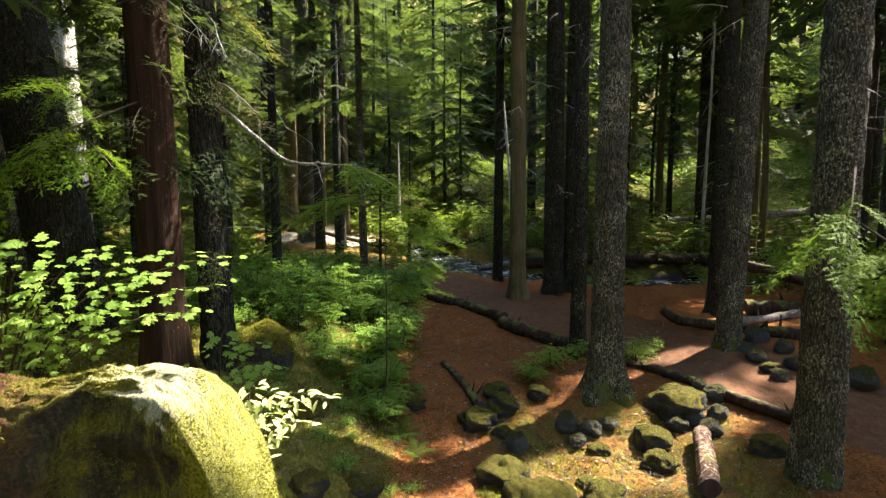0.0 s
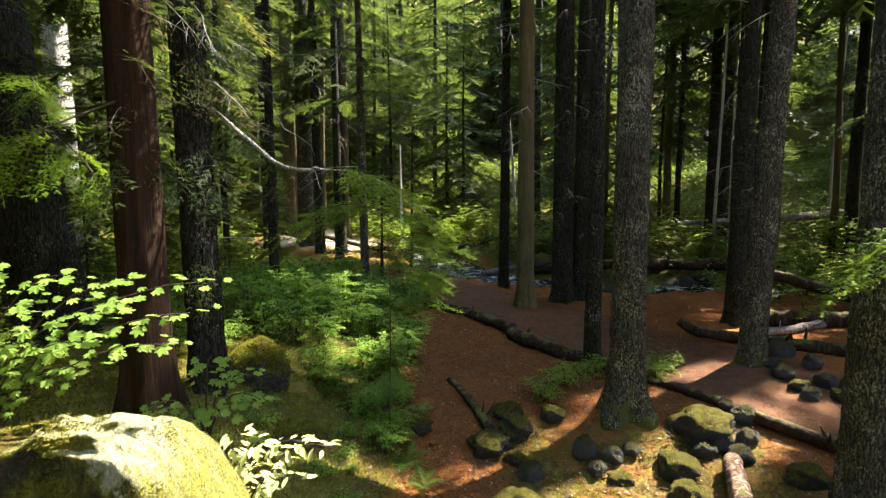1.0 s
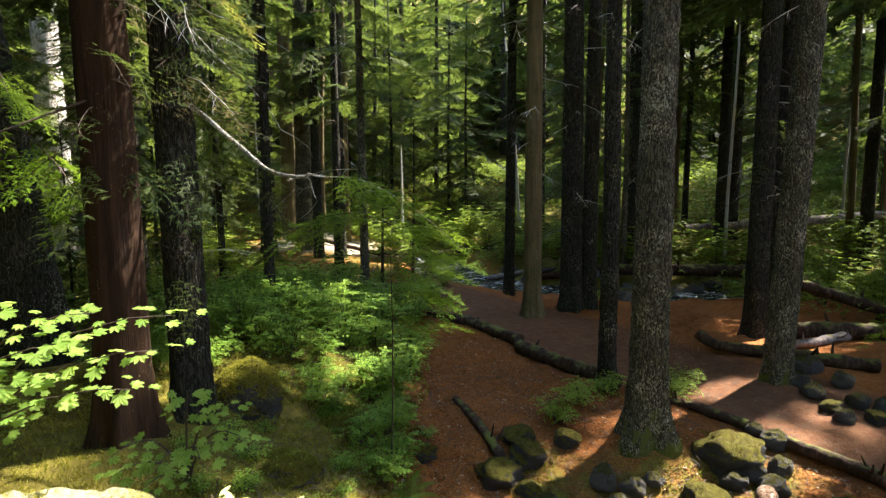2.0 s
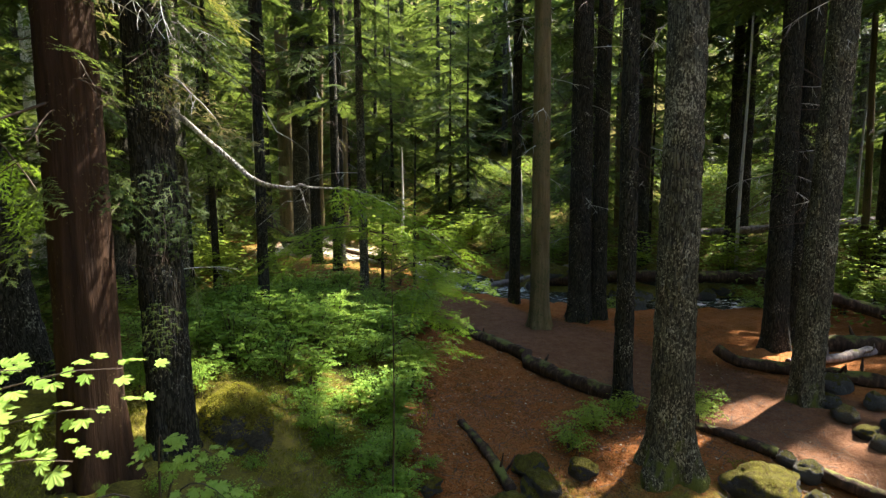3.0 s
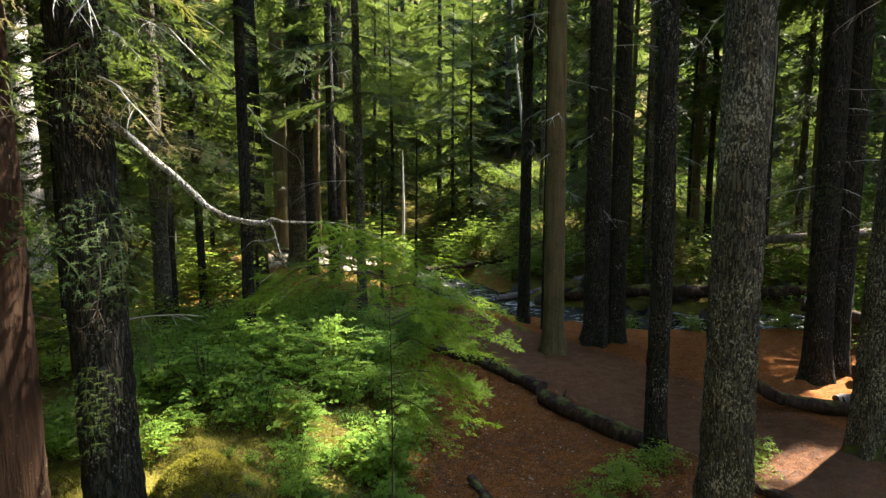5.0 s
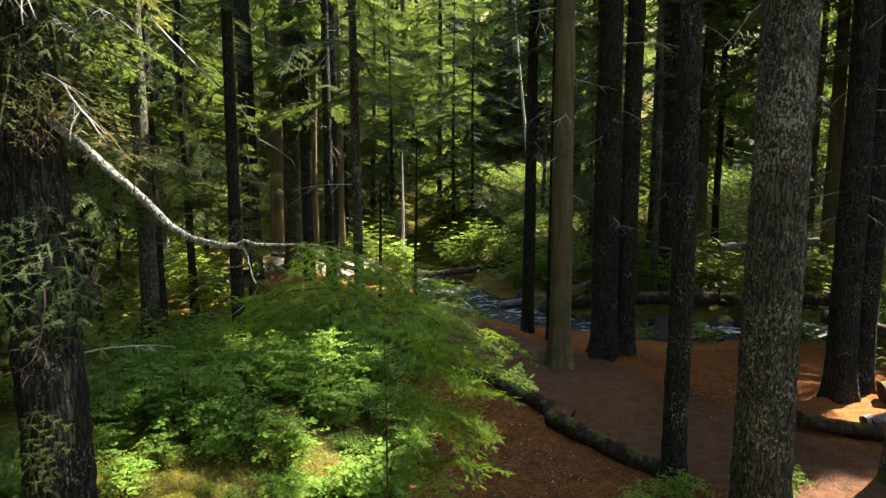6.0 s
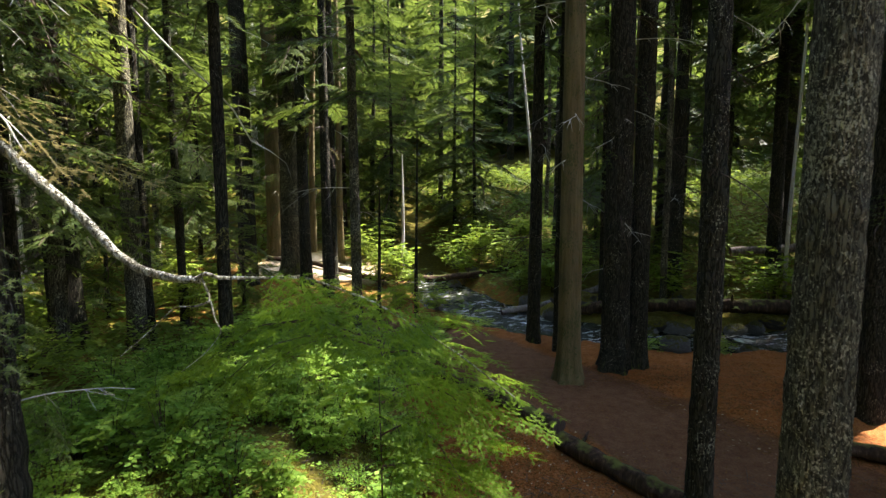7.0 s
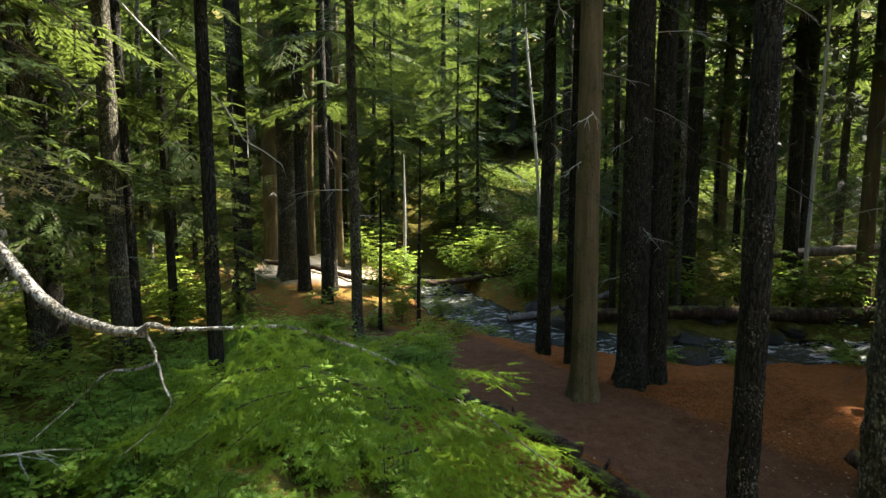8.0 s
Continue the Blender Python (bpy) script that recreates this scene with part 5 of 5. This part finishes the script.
log("fallen_log", [lie(6.4, 13.8, 0.95), lie(7.4, 13.4, 0.75), lie(9.2, 12.6, 0.2)], 0.12, 0.13, LOG, "dark fallen trunk leaning down to the ground", 78, stubs=3)
log("fallen_log", [lie(6.5, 12.4, 0.12), lie(8.2, 11.9, 0.14), lie(9.8, 11.3, 0.16)], 0.16, 0.18, LOG, "thick dark fallen log with wet bark", 79, stubs=2)
log("fallen_log", [lie(-6.4, 23.9, 0.08), lie(-4.6, 23.2, 0.1), lie(-2.5, 22.6, 0.09)], 0.07, 0.08, LOG, "thin dark log lying across pale sand", 85, stubs=2)
log("foot_log", [lie(-2.6, 22.6, 0.14), (-0.6, 23.6, 0.32), (1.6, 24.6, 0.42), lie(4.2, 25.8, 0.2)], 0.1, 0.12, LOG, "mossy log lying across the stream", 80, stubs=4)
log("fallen_log", [(1.2, 20.2, -0.05), (2.6, 20.6, 0.1), lie(4.2, 20.9, 0.15)], 0.08, 0.1, LOG_GREY, "pale driftwood branch over the stream bank", 81, stubs=3)
log("fallen_log", [lie(2.6, 19.7, 0.2), lie(5.2, 18.95, 0.3), lie(8.4, 18.6, 0.32), lie(11.5, 19.0, 0.3)], 0.15, 0.2, LOG, "black rotten log along the far bank of the stream", 86, stubs=6)
log("fallen_log", [lie(-5.2, 17.0, 0.12), lie(-4.0, 16.9, 0.12), lie(-2.8, 16.9, 0.1)], 0.13, 0.11, LOG, "dark log lying on the shaded bank", 82, stubs=2)
log("fallen_log", [lie(8.6, 22.5, 0.5), lie(12.5, 22.0, 0.7), lie(16.0, 22.5, 0.6)], 0.13, 0.15, LOG_GREY, "pale sunlit trunk fallen across the undergrowth", 83, stubs=2)


# ---- broad leaves near the camera ----
def maple_leaf_mesh(seed):
    """A seven-lobed vine maple leaf, about one unit across, along +x, slightly cupped."""
    rng = random.Random(seed)
    v, out = [(0, 0, 0)], []
    lobes = [(-118, 0.46), (-78, 0.72), (-38, 0.92), (0, 1.0), (38, 0.92), (78, 0.72), (118, 0.46)]
    for i, (a, r) in enumerate(lobes):
        if i:
            b = radians((a + lobes[i - 1][0]) / 2)
            out.append((0.64 * r * math.cos(b), 0.64 * r * math.sin(b)))
        for da, k in ((-11, 0.82), (0, 1.0), (11, 0.82)):
            b = radians(a + da + rng.uniform(-2, 2))
            out.append((r * k * math.cos(b), r * k * math.sin(b)))
    for x, y in out:
        v.append((0.55 * x + 0.05, 0.55 * y, -0.16 * (x * x + y * y) * 0.55 + 0.03 * rng.uniform(-1, 1)))
    f = [(0, i, i + 1) for i in range(1, len(out))]
    me = mesh_of("leaf", v, f, LEAF_MAPLE)
    return me


def oval_leaf_mesh(seed, mat, wide=0.36):
    v, f, n = [], [], 6
    for i in range(n + 1):
        u = i / n
        w = wide * math.sin(math.pi * min(1, u * 0.97 + 0.02)) ** 0.8
        for s in (-1, 0, 1):
            v.append((u, s * w / 2, -0.25 * u * u + (0.05 if s else 0.0)))
    for i in range(n):
        for s in (0, 1):
            a = i * 3 + s
            f.append((a, a + 1, a + 4, a + 3))
    return mesh_of("leaf", v, f, mat, smooth=True)


MAPLE = [maple_leaf_mesh(600 + i) for i in range(4)]
OVAL = [oval_leaf_mesh(610, LEAF_PALE), oval_leaf_mesh(611, LEAF_PALE, 0.3)]


def sprig(owner, foot, via, tip, leaves, size, meshes, rng, spread=0.16, flat=14, mat=TWIG, nod=16):
    """A thin stem from foot to tip, with leaves in pairs along its outer part."""
    o = owner.location
    a, b, c = Vector(foot) - o, Vector(via) - o, Vector(tip) - o
    pts = [a * (1 - t) ** 2 + b * 2 * t * (1 - t) + c * t * t for t in (0, 0.15, 0.3, 0.45, 0.6, 0.75, 0.9, 1)]
    v, f = tube(pts, [0.011, 0.010, 0.009, 0.0075, 0.006, 0.0045, 0.003, 0.002], 5)
    part("stem", mesh_of("stem", v, tri_faces(f), mat, smooth=True), owner)
    for i in range(leaves):
        t = 1 - 0.62 * (i / max(1, leaves - 1)) ** 1.1
        p = a * (1 - t) ** 2 + b * 2 * t * (1 - t) + c * t * t
        w = (c - b).normalized()
        s = w.cross(Vector((0, 0, 1))).normalized() * (1 if i % 2 else -1)
        d = (s * rng.uniform(0.5, 1.0) + w * rng.uniform(0.1, 0.8)).normalized()
        q = p + d * spread * rng.uniform(0.15, 1.0) * (1.25 - t * 0.5) + Vector((0, 0, rng.uniform(-0.03, 0.03)))
        yaw = math.degrees(math.atan2(d.y, d.x)) + rng.uniform(-35, 35)
        m = Matrix.Translation(q) @ Matrix.Rotation(radians(rng.gauss(nod, 10)), 4, "X") @ pose(0, 0, 0, rng.uniform(-flat, flat), rng.uniform(-4, 16), yaw) @ Matrix.Scale(size * rng.uniform(0.65, 1.2), 4)
        part("leaf", meshes[rng.randrange(len(meshes))], owner, m=m)


def build_maples():
    rng = random.Random(21)
    m = thing("vine_maple", -3.6, 4.5, gz(-3.6, 4.5), "vine maple with sunlit pale green lobed leaves in flat tiers", "shrub")
    foot = (-3.6, 4.5, gz(-3.6, 4.5) - 0.05)
    tips = [(-1.62, 4.25, 2.52), (-1.9, 4.05, 2.58), (-2.3, 3.95, 2.62), (-2.75, 3.9, 2.7), (-2.05, 4.0, 2.42), (-2.55, 3.85, 2.45), (-2.95, 3.95, 2.5), (-1.75, 4.35, 2.3), (-2.35, 4.1, 2.18), (-2.8, 4.0, 2.15), (-3.3, 4.2, 2.6), (-1.8, 4.15, 2.15)]
    for x, y, z in tips:
        via = (foot[0] + (x - foot[0]) * 0.35, foot[1] + (y - foot[1]) * 0.35 + 0.1, z - 0.05)
        sprig(m, foot, via, (x, y, z), 26, 0.118, MAPLE, rng, 0.26)
    d = thing("vine_maple", -2.35, 5.9, gz(-2.35, 5.9), "low vine maple with deep green lobed leaves in the shade", "shrub")
    foot = (-2.35, 5.9, gz(-2.35, 5.9) - 0.05)
    for x, y, z in [(-1.6, 5.25, 1.35), (-1.9, 5.15, 1.25), (-2.2, 5.1, 1.2), (-1.8, 5.55, 1.5), (-2.45, 5.0, 1.35), (-2.1, 5.5, 1.62), (-2.65, 5.3, 1.05), (-2.35, 5.0, 1.0)]:
        via = (foot[0] + (x - foot[0]) * 0.35, foot[1] + (y - foot[1]) * 0.35, z + 0.1)
        sprig(d, foot, via, (x, y, z), 15, 0.125, MAPLE, rng, 0.2)
    h = thing("broadleaf_shrub", -1.5, 4.15, gz(-1.5, 4.15), "small shrub with pale sunlit oval leaves behind the boulder", "shrub")
    foot = (-1.5, 4.15, gz(-1.5, 4.15) - 0.05)
    for x, y, z in [(-1.32, 3.95, 1.66), (-1.15, 3.9, 1.62), (-0.95, 3.95, 1.6), (-0.82, 4.0, 1.55), (-1.2, 3.85, 1.5), (-1.0, 3.85, 1.42), (-1.4, 3.9, 1.55)]:
        via = (foot[0] + (x - foot[0]) * 0.3, foot[1] + (y - foot[1]) * 0.3, z + 0.08)
        sprig(h, foot, via, (x, y, z), 19, 0.088, OVAL, rng, 0.1, 25)


build_maples()


# ---- living limbs near the camera, with flat hanging sprays ----
FINE = [mesh_of("branch", *spray(0.66, 70 + i, 0.075, 0.07, 0.016, 0.30 + 0.06 * i, True, 0.014, 0.36)[:2], NEEDLE_NEAR) for i in range(4)]


def limb(owner, points, r0, r1, sprays, spread, dip, seed, label="", start=0.36, size=1.0, mat=None):
    """A living limb of a tree along points of the place, with a spray on either side in turn."""
    rng = random.Random(seed)
    base = owner.matrix_basis.inverted()
    pts = [base @ Vector(p) for p in points]
    dense = []
    for a, b in zip(pts, pts[1:]):
        dense += [a.lerp(b, i / 8) for i in range(8)]
    dense.append(pts[-1])
    for _ in range(3):
        dense = [dense[0]] + [(dense[i - 1] + dense[i] * 2 + dense[i + 1]) / 4 for i in range(1, len(dense) - 1)] + [dense[-1]]
    n = len(dense)
    v, f = tube(dense, [r0 + (r1 - r0) * (i / (n - 1)) ** 0.7 for i in range(n)], 10, 0.3, 5)
    ob = part("limb", mesh_of("limb", v, tri_faces(f), mat or BARK_LIMB, smooth=True), owner, label)
    for i in range(sprays):
        u = start + (1 - start) * (i + rng.random()) / sprays
        k = min(n - 2, int(u * (n - 1)))
        p, d = dense[k], (dense[k + 1] - dense[k]).normalized()
        yaw = math.degrees(math.atan2(d.y, d.x)) + (1 if i % 2 else -1) * rng.uniform(15, spread)
        m = pose(p.x, p.y, p.z, rng.uniform(-26, 26), dip + rng.uniform(-12, 22), yaw) @ Matrix.Scale(size * rng.uniform(0.55, 1.15), 4)
        part("branch", FINE[i % 4], ob, m=m)


limb(fir_left, [(-2.72, 7.0, 4.02), (-2.45, 6.96, 3.82), (-2.23, 6.93, 3.63), (-2.05, 6.9, 3.48), (-1.9, 6.82, 3.36), (-1.75, 6.75, 3.28), (-1.55, 6.68, 3.25), (-1.43, 6.65, 3.25)], 0.028, 0.016, 0, 85, 5, 31, "pale lichen-covered limb")
limb(fir_left, [(-1.45, 6.64, 3.25), (-1.41, 6.65, 3.28), (-1.35, 6.66, 3.255), (-1.25, 6.7, 3.25), (-1.0, 6.78, 3.24), (-0.7, 6.9, 3.1), (-0.3, 7.05, 2.8), (0.02, 7.2, 2.5)], 0.011, 0.003, 12, 80, 8, 33, "thin crooked pale limb", 0.45)
limb(fir_left, [(-1.42, 6.64, 3.26), (-1.385, 6.63, 3.19), (-1.38, 6.62, 3.16), (-1.44, 6.61, 3.14), (-1.52, 6.59, 3.145), (-1.6, 6.56, 3.06), (-1.72, 6.5, 2.95)], 0.0075, 0.0015, 0, 85, 5, 39, "short bare pale side limb")
limb(fir_left, [(-1.38, 6.63, 3.16), (-1.36, 6.62, 3.08), (-1.33, 6.61, 3.03), (-1.37, 6.6, 2.97), (-1.42, 6.6, 2.92), (-1.5, 6.58, 2.86)], 0.004, 0.0012, 0, 85, 5, 40, "thin bare pale twig")
# a young hemlock under the limb, its layered boughs reaching out to all sides
sapling = thing("young_hemlock", -0.78, 7.5, gz(-0.78, 7.5), "slender young hemlock with layered drooping green sprays", "tree", "young hemlocks")
part("trunk", trunk_mesh(0.011, 2.9, 335, TWIG, 8, 0.2, (0.02, -0.04), 2.6, 0.1, 0.03, 0.06), sapling)
rng = random.Random(336)
foot = sapling.location
for n, (h, a, l) in enumerate([(1.75, 345, 0.4), (2.05, 345, 0.55), (2.25, 325, 0.6), (2.78, 190, 0.9), (2.45, 20, 0.5), (2.82, 175, 1.1),
                                (2.7, 100, 0.5), (2.85, 205, 0.7), (2.8, 160, 1.1), (2.75, 335, 0.5), (2.5, 340, 0.6)]):
    a += rng.uniform(-12, 12)
    c, d = l * math.cos(radians(a)), l * math.sin(radians(a))
    x, y, z = foot.x + 0.02 * h, foot.y - 0.04 * h, foot.z + h
    rise = rng.uniform(0.02, 0.14)
    limb(sapling, [(x, y, z), (x + 0.35 * c, y + 0.35 * d, z + rise), (x + 0.7 * c, y + 0.7 * d, z + rise * 0.6), (x + c, y + d, z - 0.16 * l)], 0.006, 0.002, 6, 62, 0, 340 + n, "", 0.25, 0.68, TWIG)
limb(fir_edge, [(4.1, 5.9, 3.2), (3.75, 5.4, 2.8), (3.3, 5.05, 2.25)], 0.016, 0.004, 10, 70, 16, 34, mat=TWIG)
limb(fir_edge, [(4.2, 5.9, 2.6), (4.1, 5.3, 2.45), (3.8, 4.9, 2.2)], 0.014, 0.004, 8, 70, 16, 35, mat=TWIG)
limb(snag_left, [(-5.5, 8.6, 3.9), (-4.9, 8.1, 3.7), (-4.3, 7.6, 3.35), (-3.9, 7.3, 3.0)], 0.014, 0.004, 12, 75, 12, 41, mat=TWIG)
limb(snag_left, [(-5.6, 8.5, 4.6), (-5.0, 7.8, 4.4), (-4.5, 7.2, 4.05)], 0.014, 0.004, 10, 75, 12, 42, mat=TWIG)
limb(cedar, [(-3.2, 6.3, 3.9), (-3.65, 5.7, 3.55), (-3.9, 5.3, 3.15)], 0.012, 0.004, 8, 70, 16, 36, mat=TWIG)


# ---- ferns and litter ----
def frond_mesh(seed):
    v, f, n = [], [], 26
    for i in range(n):
        u = (i + 1) / n
        x, z = u, 0.55 * u - 0.75 * u * u
        l = 0.2 * math.sin(math.pi * min(0.97, u * 0.9 + 0.1)) + 0.01
        for s in (-1, 1):
            k = len(v)
            v += [(x - 0.016, 0, z), (x + 0.016, 0, z), (x + 0.05, s * l, z - 0.03)]
            f.append((k, k + 1, k + 2))
    return mesh_of("frond", v, f, LEAF_FERN)


FROND = [frond_mesh(i) for i in range(2)]
for n, (x, y, s) in enumerate([(-0.55, 7.2, 0.42), (-0.75, 7.6, 0.4), (-0.35, 6.9, 0.38), (-3.6, 9.2, 0.5)]):
    fern = thing("fern", x, y, gz(x, y), "small bright green fern on the mossy bank", "fern", "ferns")
    for i in range(9):
        part("frond", FROND[i % 2], fern, m=pose(0, 0, 0, 0, -12 - 7 * (i % 3), i * 40 + n * 13) @ Matrix.Scale(s * (0.8 + 0.1 * (i % 4)), 4))


def scatter(name, n, seed, box, test, size, wide, mat, label, category, lift=0.006):
    """Flat bits lying on the ground within a stretch of the plan."""
    rng = random.Random(seed)
    xy = np.array([(rng.uniform(box[0], box[1]), rng.uniform(box[2], box[3])) for _ in range(n)])
    xy = xy[test(xy[:, 0], xy[:, 1])]
    z = land(xy[:, 0], xy[:, 1])
    v = []
    for (x, y), h in zip(xy, z):
        p = Vector((x, y, 0))
        h += 0.055 * noise.noise(p * 1.9) + 0.03 * noise.noise(p * 5.3) + 0.012 * noise.noise(p * 13) + lift
        a = rng.uniform(0, 6.28)
        l, w = size * rng.uniform(0.4, 1.6), wide * rng.uniform(0.5, 1.4) / 2
        d, s = Vector((math.cos(a), math.sin(a), rng.uniform(-0.12, 0.3))), Vector((-math.sin(a), math.cos(a), rng.uniform(-0.3, 0.3)))
        c = Vector((x, y, h))
        v += [c - s * w, c + s * w, c + d * l]
    v = np.array([tuple(p) for p in v])
    tagged(new(name, mesh_of(name, v, np.arange(len(v)).reshape(-1, 3), mat)), label, category, kind="stuff")


def open_floor(x, y):
    """Litter lies everywhere but on the bank and the stream, and thinly on the trodden trail."""
    d, side = line_distance(x, y, EDGE)
    trodden = (side > 0) & (d > 0.25) & (d < 1.9) & (np.abs(np.sin(x * 917.3 + y * 431.7)) > 0.12)
    return (x > -0.9 - 0.02 * y) & (line_distance(x, y, STREAM)[0] > 1.4) & ~trodden


scatter("needle_litter", 50000, 81, (-1.6, 5.5, 5.2, 15), open_floor, 0.055, 0.016, LITTER_DARK, "red-brown fallen needles and bark bits", "litter")
scatter("leaf_litter", 1500, 82, (-1.2, 4.5, 5.5, 13), open_floor, 0.032, 0.03, LITTER_PALE, "small pale fallen leaves", "litter", 0.012)
scatter("twig_litter", 3200, 83, (-2.5, 4.6, 4.8, 11), lambda x, y: x > -9, 0.26, 0.010, TWIG, "thin dead twigs on the ground", "litter", 0.02)


def moss_carpet():
    def pick(rng):
        x, y = rng.uniform(-4.5, 4.2), rng.uniform(4.6, 12.5)
        left = x < -0.5 - 0.1 * math.sin(y * 3)
        right = y < 8.6 and 0.2 < x < 4.2 and sn((x * 1.6, y * 1.6, 0), 9) > 0.05
        if not (left or right) or sn((x * 1.3, y * 1.3, 4), 2) < -0.25:
            return None, None
        p = Vector((x, y, 0))
        h = gz(x, y) + 0.055 * noise.noise(p * 1.9) + 0.03 * noise.noise(p * 5.3) + 0.012 * noise.noise(p * 13)
        return Vector((x, y, h)), Vector((0, 0, 1))

    v, f = tufts(80000, 85, pick, 0.045, 0.013, 0.7)
    tagged(new("moss_carpet", mesh_of("moss_carpet", v, f, MOSS_TUFT)), "tufted moss over the bank and between stones", "moss", kind="stuff")


moss_carpet()
